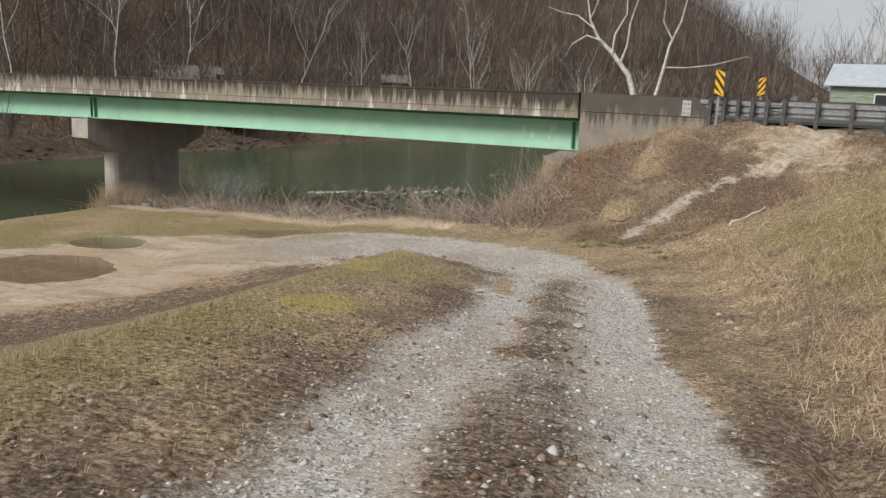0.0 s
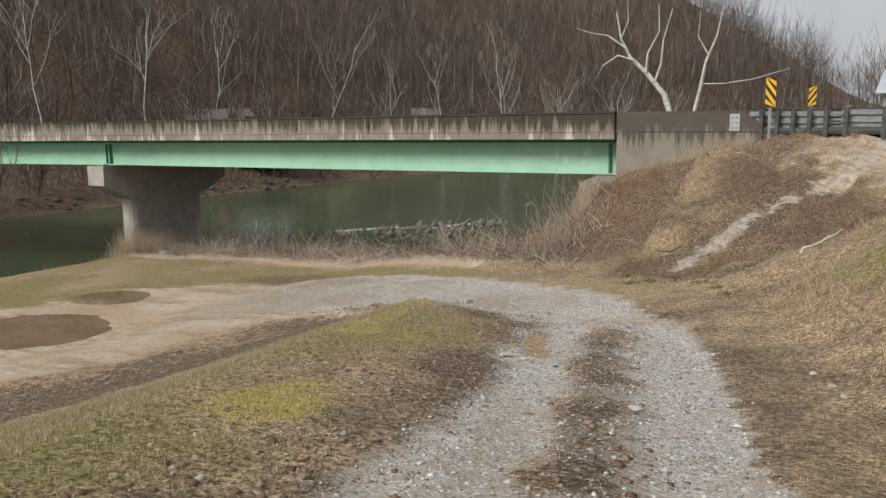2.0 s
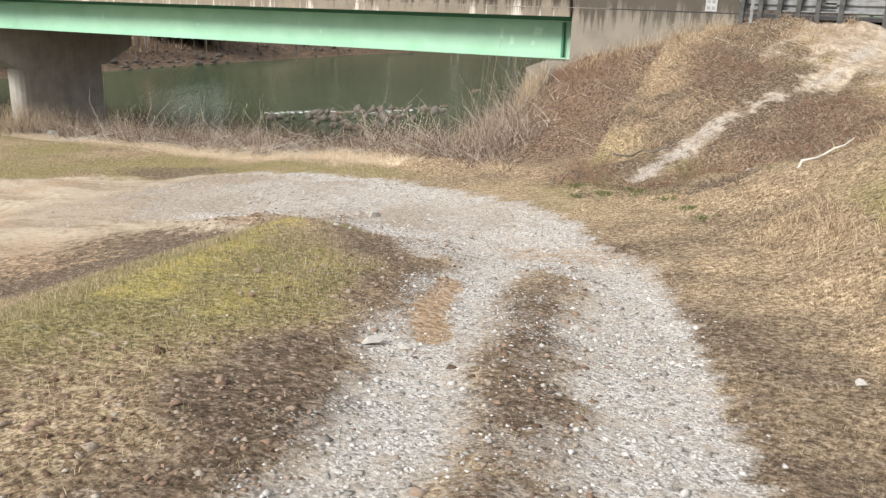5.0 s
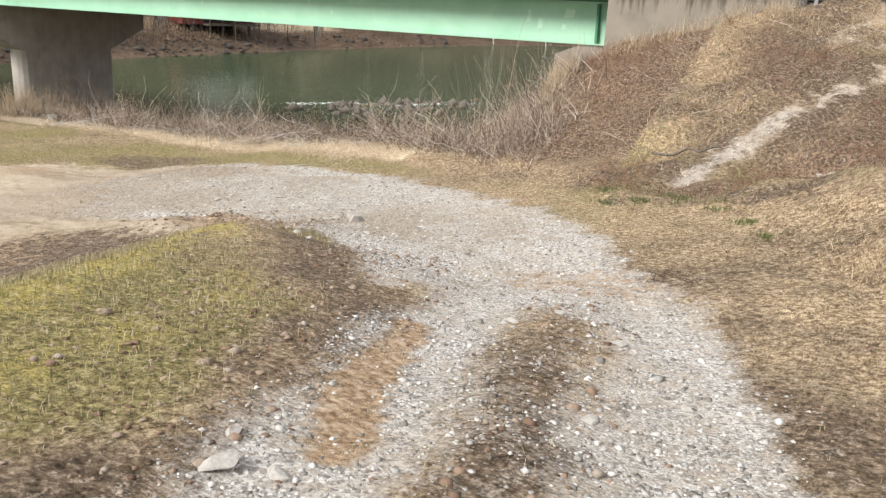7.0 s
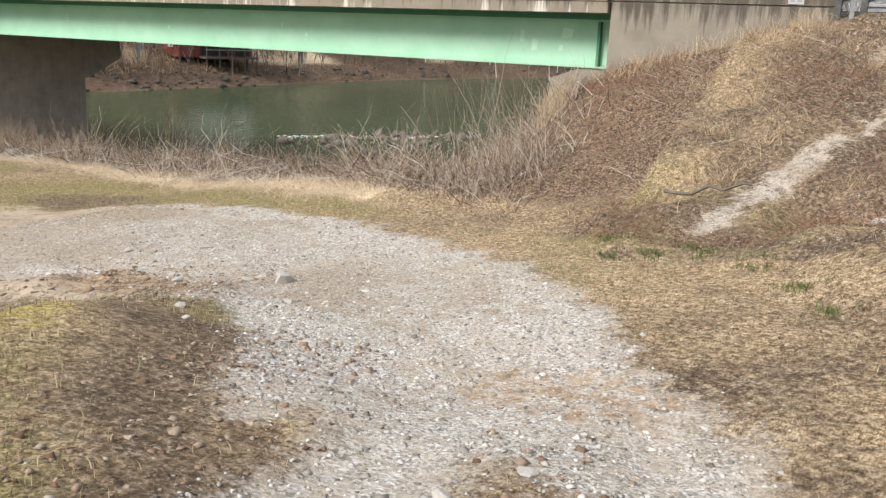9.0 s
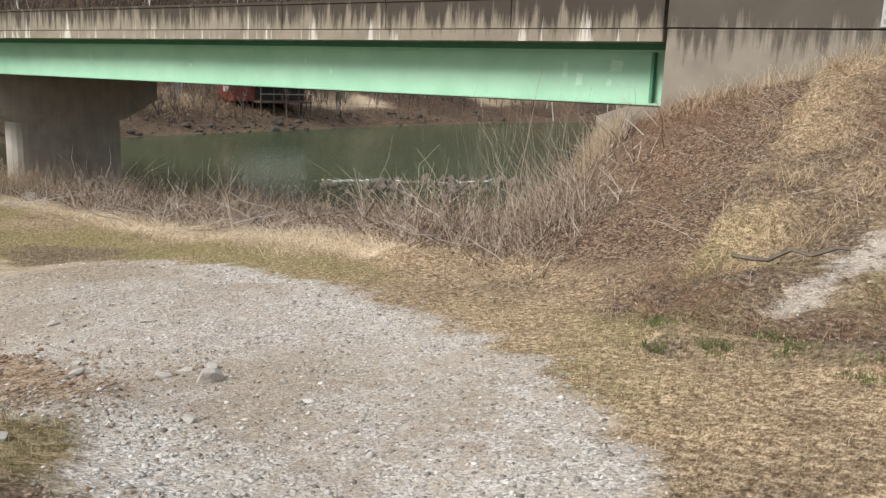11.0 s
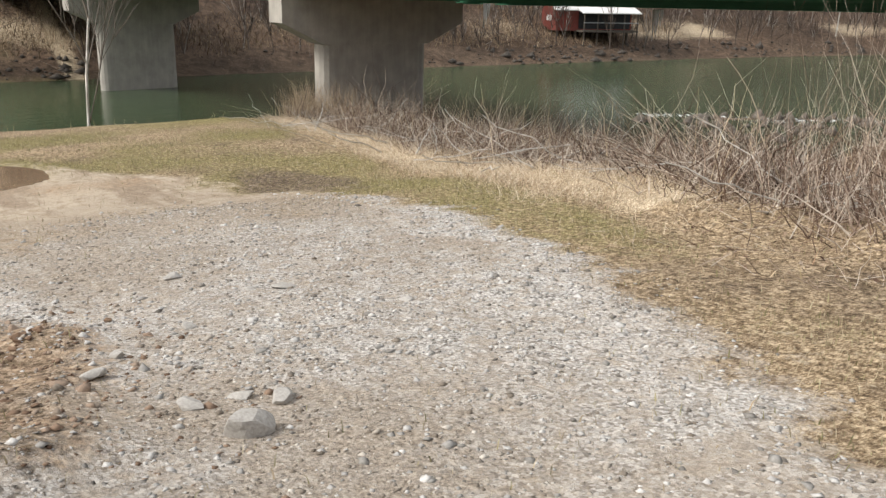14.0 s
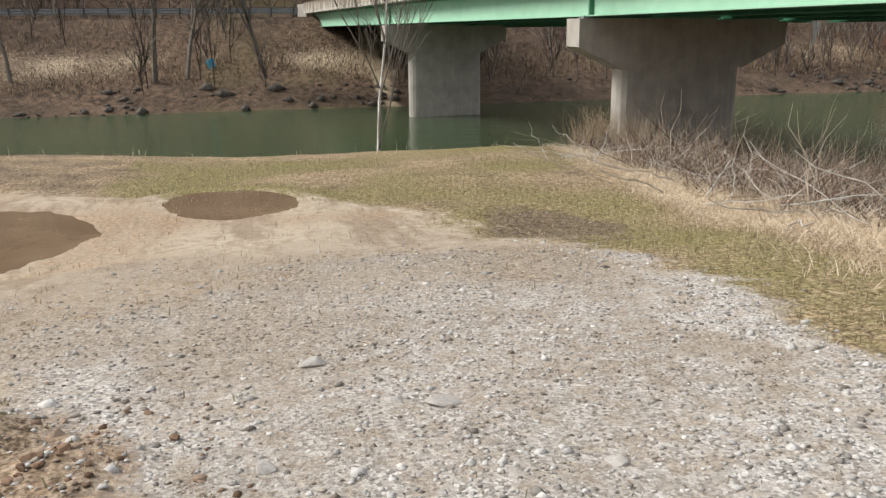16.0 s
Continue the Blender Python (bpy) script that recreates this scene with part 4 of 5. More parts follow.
def bare_tree(at, seed, tall, spread_out, label, material, crown_material, lean=0.0, turn=0.0, depth=3, kids=6, gnarl=0.12, thick=1.0):
    tree = thing("tree", label, "tree", at, "bare trees", turn=turn)
    lines, radii = tree_lines(seed, tall, spread_out, lean, depth, kids, gnarl)
    radii = np.maximum(radii * thick, 0.008)
    v, f = stems(lines[:1], radii[:1])
    trunk = stuff_mesh("trunk", v, f, material, "", "", True)
    trunk.parent = tree
    v, f = stems(lines[1:], radii[1:])
    crown = stuff_mesh("crown", v, f, crown_material, "", "")
    crown.parent = tree
    return tree


PALE_BARK = simple_material("white_sycamore_bark", (0.3, 0.28, 0.25), (0.72, 0.7, 0.66), 2.5, 0.85)
GREY_BARK = simple_material("grey_bark", (0.1, 0.085, 0.07), (0.2, 0.175, 0.15), 6, 0.9)

shapes = [tree_lines(100 + i, 1.0, 0.5 + 0.05 * (i % 4), 0.0, 2, 7, 0.1) for i in range(8)]


def woods(name, count, lo, hi, tall, weight, label):
    x, y = spread(count, lo, hi, weight)
    z = land(x, y)
    vs, fs, base = [], [], 0
    for i in range(len(x)):
        lines, _ = shapes[i % 8]
        h = RNG.uniform(*tall)
        a = RNG.uniform(0, math.tau)
        c, s = math.cos(a), math.sin(a)
        m = lines[:, ::2] * h * np.array([0.75, 0.75, 1.0])
        p = np.stack([m[..., 0] * c - m[..., 1] * s + x[i], m[..., 0] * s + m[..., 1] * c + y[i], m[..., 2] + z[i]], -1)
        rad = np.full(p.shape[:2], 0.03) * np.array([1.0, 0.8, 0.4])
        rad[0] = (h * 0.011, h * 0.008, 0.03)
        v, f = stems(p, rad)
        vs.append(v)
        fs.append(f + base)
        base += len(v)
    return stuff_mesh(name, np.concatenate(vs), np.concatenate(fs), BARK, label, "woods")


def in_view(x, y):
    a = np.degrees(np.arctan2(-x, y))
    return (a > -6) & (a < 112)


woods("far_woods", 6800, (-250, -60), (80, 380), (9, 19), lambda x, y: (far_side(x, y) > 24) * (far_side(x, y) < 230) * in_view(x, y) * np.clip(1.25 - far_side(x, y) / 140, 0.3, 1) * np.clip(0.35 + ease(-25, -60, x), 0, 1), "grey-brown leafless woods covering the far hillside")
woods("shore_thicket", 3600, (-110, -40), (10, 215), (2.5, 7), lambda x, y: (far_side(x, y) > 1.5) * (far_side(x, y) < 25) * in_view(x, y) * np.where(np.abs(y - 10) < 20, 0.22, 0.9), "low leafless shrubs along the far shore")


def undergrowth(x, y):
    f = far_side(x, y)
    return (f > 24) * (f < 110) * in_view(x, y) * np.clip(1.2 - f / 110, 0, 1)


gx, gy = spread(42000, (-200, -60), (40, 260), undergrowth)
n = len(gx)
gz = RNG.uniform(1.5, 5.5, n)
t = np.linspace(0, 1, 3)[None]
ga, gl = RNG.uniform(0, math.tau, n)[:, None], RNG.uniform(0.0, 1.5, n)[:, None]
pts = np.stack([gx[:, None] + np.cos(ga) * gl * gz[:, None] * t, gy[:, None] + np.sin(ga) * gl * gz[:, None] * t, land(gx, gy)[:, None] + gz[:, None] * t], -1)
sv, sf = stems(pts, np.full((n, 3), 0.045) * np.array([1.0, 0.7, 0.3]))
stuff_mesh("undergrowth", sv, sf, BARK, "dense leafless undergrowth on the wooded hillside", "brush")


# tussocks of longer dead grass, combed down the slope
cx, cy = spread(1500, (-9.5, 4), (5, 30.2), lambda x, y: np.where((x > toe(y) + 0.5) | ((y > 23) & (x > -10.5)), np.clip(0.45 - 0.7 * wobble(x, y, 0.6), 0, 1) * np.clip(0.05 + ease(-8.5, -6.5, x), 0, 1), 0) * (along(x, y, TRAIL) > 0.6))
tx, ty = np.repeat(cx, 46), np.repeat(cy, 46)
tx, ty = tx + RNG.normal(0, 0.09, len(tx)), ty + RNG.normal(0, 0.09, len(tx))
blades("tussocks", tx, ty, RNG.uniform(0.15, 0.42, len(tx)), RNG.uniform(0.004, 0.009, len(tx)), RNG.uniform(0.6, 0.98, len(tx)), GREY_STRAW, "pale drooping tussocks of dead grass on the slope", "grass")


# ---- single trees ----
def drawn_tree(at, facing, label, lines, group="bare trees"):
    """A tree whose trunk and limbs follow short lines of (across, up, thickness)."""
    tree = thing("tree", label, "tree", at, group, turn=facing)
    for i, line in enumerate(lines):
        pts = np.array([[(a, 0.12 * math.sin(1.7 * a + i), u) for a, u, r in line]])
        v, f = stems(pts, np.array([[r for a, u, r in line]]))
        ob = stuff_mesh("trunk" if i == 0 else "limb", v, f, PALE_BARK, "", "", True)
        ob.parent = tree
    return tree


drawn_tree((-18.8, 67, 0.3), 15.6, "white-barked sycamore leaning over the water", [
    [(0.7, -8, 0.34), (0, 0, 0.27), (-0.7, 2.3, 0.24), (-2.1, 4.0, 0.2), (-3.3, 5.1, 0.15), (-4.0, 6.5, 0.1), (-4.4, 8.6, 0.05)],
    [(-1.4, 3.3, 0.12), (-1.0, 4.6, 0.1), (-0.9, 6.3, 0.07), (-0.3, 8.6, 0.03)],
    [(-2.1, 4.0, 0.12), (-2.0, 5.4, 0.09), (-1.2, 7.0, 0.06), (-1.3, 9.0, 0.03)],
    [(-3.0, 4.9, 0.09), (-4.2, 5.3, 0.07), (-5.3, 4.6, 0.05), (-5.8, 3.6, 0.025)],
    [(-3.6, 5.8, 0.08), (-5.0, 6.8, 0.06), (-6.2, 7.0, 0.04), (-7.4, 7.4, 0.02)],
    [(-4.0, 6.5, 0.06), (-3.5, 7.8, 0.04), (-3.6, 9.4, 0.02)],
])
drawn_tree((-17.0, 66, 0.3), 13, "pale bare tree with one long level branch", [
    [(-0.5, -8, 0.26), (-0.2, 0, 0.18), (0.4, 2.8, 0.15), (0.7, 4.6, 0.12), (1.4, 6.4, 0.08), (1.8, 8.6, 0.04)],
    [(0.5, 3.0, 0.08), (2.0, 3.0, 0.07), (4.0, 3.3, 0.05), (6.4, 4.0, 0.02)],
    [(0.9, 5.0, 0.07), (0.1, 6.4, 0.05), (0.2, 8.2, 0.02)],
])
for i, (tx, ty, tt) in enumerate(((-66, 135, 17), (-58, 138, 15), (-84, 108, 16), (-90, 78, 15), (-88, 62, 13), (-74, 126, 14), (-50, 146, 13), (-62, 150, 14), (-45, 152, 12), (-38, 160, 13), (-79, 118, 12), (-70, 140, 13), (-54, 155, 12), (-95, 95, 13))):
    bare_tree((tx, ty, height(tx, ty)), 40 + i, tt, 0.55, "tall pale-barked bare tree among the far woods", PALE_BARK, PALE_BARK, 0.05, 40 * i, 3, 5, 0.12, 0.6)
for i, (tx, ty, tt) in enumerate(((-78, 2.2, 9), (-77.5, 12.4, 12), (-78, 14.8, 11), (-78, 20.8, 11))):
    bare_tree((tx, ty, height(tx, ty)), 60 + i, tt, 0.5, "leafless grey tree on the far riverbank", GREY_BARK, GREY_BARK, 0.04, 90 + 50 * i, 3, 7, 0.1, 1.5)
bare_tree((-35.4, 22.9, height(-35.4, 22.9)), 75, 8.5, 0.45, "slender white birch on the lip of the riverbank", PALE_BARK, GREY_BARK, 0.02, 20, 3, 9, 0.09, 0.65)
bare_tree((-2.7, 74, height(-2.7, 74)), 80, 11, 0.6, "bushy bare tree behind the green house", GREY_BARK, GREY_BARK, 0.0, 0, 4, 7, 0.12, 1.3)

# ---- the road on the embankment ----
bm = bmesh.new()
box(bm, (END_X + 0.5, 32.2, 0.42), (120, 41.2, 0.52))
tagged(mesh_ob("road", bm, ASPHALT), "grey asphalt road leading onto the bridge", "road", kind="structure")


POST_STEEL = simple_material("dark_weathered_steel", (0.05, 0.052, 0.052), (0.13, 0.13, 0.125), 6, 0.75, 0.2)


def guardrail(name, label, at, turn, posts, step, closer=0):
    """Ribbed steel beam on posts, running along local +x; the posts stand on the -y side."""
    rail = thing(name, label, "guardrail", at, "guardrails", turn=turn)
    bm = bmesh.new()
    profile = [(0.0, 0.4), (0.07, 0.44), (0.07, 0.5), (0.0, 0.54), (0.0, 0.62), (0.07, 0.66), (0.07, 0.72), (0.0, 0.76), (0.0, 0.82), (0.07, 0.86), (0.07, 0.92), (0.0, 0.96)]
    outline = profile + [(a + 0.012, z) for a, z in reversed(profile)]
    prism(bm, outline, -0.4, step * (posts - 1) + 0.4, "x")
    part("beam", bm, STEEL, rail, "ribbed galvanised steel beam")
    for i in range(posts):
        bm = bmesh.new()
        for lo, hi in (((-0.06, -0.26, -1.3), (0.06, -0.24, 0.98)), ((-0.06, -0.08, -1.3), (0.06, -0.06, 0.98)), ((-0.01, -0.24, -1.3), (0.01, -0.08, 0.98))):
            box(bm, lo, hi)
        p = part("post", bm, POST_STEEL, rail)
        p.location = (i * step, 0, 0)
        bm = bmesh.new()
        box(bm, (-0.05, -0.06, 0.45), (0.05, 0.0, 0.9), 0.006)
        part("block", bm, POST_STEEL, p)
    return rail


guardrail("guardrail", "galvanised steel guardrail with closely set posts by the bridge", (-5.88, 30.45, 0.24), 0, 5, 0.46)
guardrail("guardrail", "galvanised steel guardrail along the embankment road", (-3.5, 30.45, 0.28), 0, 10, 1.02)
guardrail("guardrail", "galvanised steel guardrail on the road's far side", (14, 41.7, 0.16), 180, 22, 0.95)
guardrail("guardrail", "steel guardrail along the road on the opposite bank", (-89.8, -40, height(-89.8, 0) - 0.1), 90, 33, 2.0)

YELLOW = simple_material("yellow_reflective_sheeting", (0.75, 0.42, 0.02), (0.85, 0.5, 0.04), 6, 0.45)


def marker_sign(at, turn, slant=1):
    """Object marker: a narrow yellow plate with slanting black stripes on a post."""
    sign = thing("marker_sign", "yellow hazard marker sign with slanting black stripes", "sign", at, "hazard markers", turn=turn)
    bm = bmesh.new()
    box(bm, (-0.15, -0.01, 1.0), (0.15, 0.0, 1.93), 0.004)
    part("plate", bm, YELLOW, sign)
    for k in range(5):
        z = 0.55 + 0.31 * k
        pts = [(-0.149 * slant, z + 0.42), (-0.149 * slant, z + 0.57), (0.149 * slant, z + 0.15), (0.149 * slant, z)]
        pts = [(x, min(1.928, max(1.002, q))) for x, q in pts]
        if pts[1][1] - pts[0][1] < 0.004 and pts[2][1] - pts[3][1] < 0.004:
            continue
        bm = bmesh.new()
        prism(bm, pts, -0.015, -0.0105, "y")
        part("stripe", bm, DARK, sign)
    bm = bmesh.new()
    box(bm, (-0.04, 0.005, -0.8), (0.04, 0.03, 1.9))
    part("post", bm, STEEL, sign)
    return sign


marker_sign((-5.6, 30.05, 0.26), 8)
marker_sign((-5.95, 42.1, 0.36), 8, -1)

MAIL = simple_material("weathered_mailbox_metal", (0.12, 0.12, 0.12), (0.3, 0.29, 0.28), 5, 0.5, 0.4)
for mx, my, mz in ((-4.9, 46.0, 0.15), (-4.0, 46.2, 0.1)):
    box_thing = thing("mailbox", "dark weathered mailbox on a wooden post by the road", "mailbox", (mx, my, mz), "mailboxes")
    bm = bmesh.new()
    prism(bm, [(-0.13, 1.05), (0.13, 1.05), (0.13, 1.2), (0.09, 1.28), (0, 1.31), (-0.09, 1.28), (-0.13, 1.2)], -0.25, 0.25, "y")
    part("body", bm, MAIL, box_thing)
    bm = bmesh.new()
    box(bm, (-0.05, -0.05, -1.5), (0.05, 0.05, 1.05), 0.005)
    part("post", bm, GREY_BARK, box_thing)

# ---- buildings ----
SIDING = simple_material("pale_green_siding", (0.13, 0.19, 0.14), (0.36, 0.42, 0.33), 2.2, 0.8, 0.0, 0.3, (0.4, 1, 6))
TIN = simple_material("blue_grey_metal_roofing", (0.42, 0.47, 0.53), (0.55, 0.6, 0.66), 2, 0.45, 0.3)
GLASS = bpy.data.materials.new("dark_window_glass")
GLASS.use_nodes = True
GLASS.node_tree.nodes["Principled BSDF"].inputs["Base Color"].default_value = (0.03, 0.035, 0.04, 1)
GLASS.node_tree.nodes["Principled BSDF"].inputs["Roughness"].default_value = 0.08
WHITE = simple_material("white_painted_wood", (0.7, 0.7, 0.69), (0.82, 0.82, 0.8), 6, 0.6)
RED = simple_material("barn_red_boards", (0.17, 0.045, 0.035), (0.24, 0.07, 0.055), 5, 0.8)
DIM_WOOD = simple_material("dark_weathered_wood", (0.06, 0.05, 0.042), (0.13, 0.11, 0.09), 6, 0.9)


def gable_house(name, label, at, turn, size, wall_z, ridge_z, wall_mat, roof_mat, floor_z=-1.5, board=0.2):
    """A house with boarded walls; its long front faces local -y, from the origin corner along +x."""
    w, d = size
    house = thing(name, label, "house", at, turn=turn)
    bm = bmesh.new()
    prism(bm, [(0, floor_z), (0, wall_z), (d / 2, ridge_z - 0.1), (d, wall_z), (d, floor_z)], 0, w, "x")
    part("wall", bm, wall_mat, house)
    rows = int((wall_z - max(0, floor_z)) / board)
    for i in range(rows):
        z = max(0, floor_z) + i * board
        bm = bmesh.new()
        prism(bm, [(-0.03, z), (-0.012, z + board), (-0.004, z + board), (-0.004, z)], 0.0, w, "x")
        part("siding_board", bm, wall_mat, house)
    for sgn in (0, 1):
        bm = bmesh.new()
        y0, y1 = (-0.45, d / 2) if sgn == 0 else (d + 0.45, d / 2)
        e = wall_z - 0.45 * (ridge_z - wall_z) / (d / 2)
        prism(bm, [(y0, e), (y0, e + 0.08), (y1, ridge_z + 0.06), (y1, ridge_z - 0.02)], -0.4, w + 0.4, "x")
        part("roof", bm, roof_mat, house)
    return house


def window(house, x, z, w, h, y=0.0):
    bm = bmesh.new()
    box(bm, (x - 0.07, y - 0.06, z - 0.07), (x + w + 0.07, y - 0.032, z + h + 0.07), 0.006)
    frame_ob = part("window", bm, WHITE, house, "white-framed window")
    bm = bmesh.new()
    box(bm, (x, y - 0.066, z), (x + w, y - 0.061, z + h))
    part("pane", bm, GLASS, frame_ob)


green_house = gable_house("green_house", "small pale green house with a grey metal roof", (-4.3, 60, -0.3), -3, (11, 6), 2.75, 4.0, SIDING, TIN)
window(green_house, 2.6, 1.2, 0.9, 0.9)
window(green_house, 6.0, 1.2, 0.9, 0.9)
bm = bmesh.new()
box(bm, (3.4, -0.2, 1.5), (4.1, -0.06, 2.2), 0.02)
part("white_box", bm, WHITE, green_house, "white box fixed to the wall")

hut = gable_house("cabin", "red riverside cabin with a white roof on wooden stilts", (-78.3, 80.2, -4.6), 72, (9, 4.2), 2.3, 3.6, RED, WHITE, -0.1, 0.3)
for i in range(5):
    for j in range(2):
        bm = bmesh.new()
        box(bm, (0.2 + i * 2.1, 0.2 + j * 3.6, -4.5), (0.42 + i * 2.1, 0.42 + j * 3.6, -0.1))
        part("stilt", bm, DIM_WOOD, hut)
bm = bmesh.new()
box(bm, (2.4, -1.8, -0.2), (9, -0.04, 0.0))
porch = part("porch", bm, DIM_WOOD, hut, "dark wooden porch")
bm = bmesh.new()
prism(bm, [(-2.0, 1.75), (-2.0, 1.85), (-0.35, 2.35), (-0.35, 2.25)], 2.2, 9.2, "x")
part("porch_roof", bm, WHITE, hut)
for i in range(5):
    bm = bmesh.new()
    box(bm, (2.5 + i * 1.58, -1.75, -4.2), (2.62 + i * 1.58, -1.63, 1.78))
    part("porch_post", bm, DIM_WOOD, hut)
bm = bmesh.new()
box(bm, (2.45, -1.78, 0.75), (8.95, -1.72, 0.85))
part("porch_rail", bm, STEEL, hut)
# Dark sheet over the cabin wall puts the porch's shade in as colour.
bm = bmesh.new()
box(bm, (2.6, -0.08, 0.1), (8.8, -0.035, 2.1))
part("porch_shade", bm, DARK, hut, "dark panel standing for the shade under the porch roof")
for i in range(2):
    bm = bmesh.new()
    box(bm, (-0.05, 1.3 + i * 0.8, 0.9), (-0.01, 1.85 + i * 0.8, 1.5))
    part("window", bm, WHITE, hut, "small white window")
far_house = gable_house("far_house", "small dark cabin with a pale roof in the woods", (-88, 139, height(-88, 139)), 35, (5, 4), 2.4, 3.6, DIM_WOOD, DULL_ROOF, -1.5, 0.4)
for fx, fy in ((-95, 90), (-99, 96)):
    gable_house("far_house", "low pale-roofed house by the road across the river", (fx, fy, height(fx, fy) - 0.9), 60, (8, 5), 2.4, 3.4, DIM_WOOD, DULL_ROOF, -3, 0.4)

BLUE = simple_material("bright_blue_plastic", (0.02, 0.3, 0.5), (0.03, 0.38, 0.6), 4, 0.4)
drum = thing("barrel", "bright blue plastic barrel washed up on the far bank", "barrel", (-80.2, 16.6, height(-80.2, 16.6)))
bm = bmesh.new()
bmesh.ops.create_cone(bm, segments=16, radius1=0.3, radius2=0.3, depth=0.7, cap_ends=True, matrix=Matrix.Translation((0, 0, 0.33)) @ Matrix.Rotation(0.3, 4, "X"))
part("body", bm, BLUE, drum)
for z in (0.2, 0.46):
    bm = bmesh.new()
    bmesh.ops.create_cone(bm, segments=16, radius1=0.325, radius2=0.325, depth=0.05, cap_ends=True, matrix=Matrix.Rotation(0.3, 4, "X") @ Matrix.Translation((0, 0.1, z)))
    part("rib", bm, BLUE, drum)


# ---- rocks, logs and small growth ----
def rock(name, x, y, size, flat, seed, label, mat=None):
    """A worn stone: a lumpy ball cut by a few flat faces."""
    r = np.random.default_rng(seed)
    bm = bmesh.new()
    bmesh.ops.create_icosphere(bm, subdivisions=3, radius=1.0)
    planes = [(Vector(r.normal(0, 1, 3)).normalized(), r.uniform(0.4, 0.8)) for _ in range(14)]
    shape = Vector((1.0, r.uniform(0.65, 0.9), flat))
    for v in bm.verts:
        for nrm, dist in planes:
            over = v.co.dot(nrm) - dist
            if over > 0:
                v.co -= nrm * over * 0.9
        v.co *= 1 + 0.06 * noise.noise(v.co * 2.5 + Vector((seed, 0, 0)))
        v.co = Vector((v.co.x * shape.x, v.co.y * shape.y, v.co.z * shape.z)) * size
    me = bpy.data.meshes.new(name)
    bm.to_mesh(me)
    bm.free()
    me.materials.append(mat or ROCK)
    ob = new(name, me)
    z = float(surface(np.array([x]), np.array([y]))[0])
    ob.matrix_world = pose(x, y, z + size * flat * 0.3, r.uniform(-8, 8), r.uniform(-8, 8), r.uniform(0, 360))
    return tagged(ob, label, "rock", "loose rocks")


rock("boulder", -9.7, 18.3, 0.15, 0.7, 1, "rounded grey boulder half sunk in the gravel")
for i, (rx, ry, rs, rf) in enumerate(((-10.0, 18.62, 0.14, 0.4), (-10.15, 18.45, 0.13, 0.3), (-10.1, 18.2, 0.13, 0.3), (-12.98, 18.95, 0.13, 0.5), (-12.14, 19.55, 0.16, 0.25), (-12.2, 19.3, 0.1, 0.25), (-11.2, 20.07, 0.12, 0.25), (-11.55, 18.62, 0.12, 0.3), (-10.9, 17.9, 0.12, 0.6), (-11.2, 18.1, 0.1, 0.5), (-3.06, 9.35, 0.13, 0.35), (-5.2, 11.05, 0.17, 0.3), (-5.0, 11.2, 0.1, 0.4), (-5.35, 11.3, 0.09, 0.3), (-4.25, 12.9, 0.1, 0.4), (-3.87, 13.6, 0.09, 0.3), (-7.65, 16.2, 0.14, 0.25), (-5.42, 14.4, 0.11, 0.35), (-4.6, 14.5, 0.1, 0.45), (-5.2, 14.85, 0.1, 0.3), (-8.95, 17.5, 0.13, 0.4), (-2.0, 12.6, 0.1, 0.5), (-1.6, 11.6, 0.1, 0.5), (-1.3, 11.1, 0.09, 0.5), (-1.75, 12.0, 0.07, 0.5), (-8.6, 15.9, 0.1, 0.4), (-9.1, 16.3, 0.11, 0.35))):
    rock("stone", rx, ry, rs * 0.72, rf, 10 + i, "pale flat limestone lump lying on the gravel")
CLOD = simple_material("damp_brown_clay_clod", (0.09, 0.055, 0.035), (0.3, 0.2, 0.135), 22, 0.95, 0.0, 0.6)
for i in range(26):
    a, d = RNG.uniform(0, math.tau), abs(RNG.normal(0, 0.5))
    rock("clod", -11.9 + 0.9 * d * math.cos(a), 17.75 + 0.6 * d * math.sin(a), RNG.uniform(0.02, 0.06), RNG.uniform(0.35, 0.6), 200 + i, "rough brown clay clod on the dug-over verge", CLOD if i % 3 else RUBBLE)
rock("slope_boulder", -3.75, 22.6, 0.55, 0.45, 50, "weathered sandstone boulder bedded in the embankment")
rock("slope_boulder", -4.2, 22.9, 0.35, 0.4, 51, "weathered sandstone boulder bedded in the embankment")
rock("slope_boulder", -33.5, 30.6, 0.5, 0.6, 52, "grey rock among the weeds near the pier")


def log(name, a, b, thick, label, mat, seed):
    r = np.random.default_rng(seed)
    t = np.linspace(0, 1, 7)[:, None]
    pts = np.array(a)[None] * (1 - t) + np.array(b)[None] * t + r.normal(0, 0.03, (7, 3))
    v, f = stems(pts[None], np.linspace(thick, thick * 0.6, 7)[None])
    ob = stuff_mesh(name, v, f, mat, "", "", True)
    return tagged(ob, label, "log", "driftwood")


def on_ground(x, y, up):
    return (x, y, height(x, y) + up)


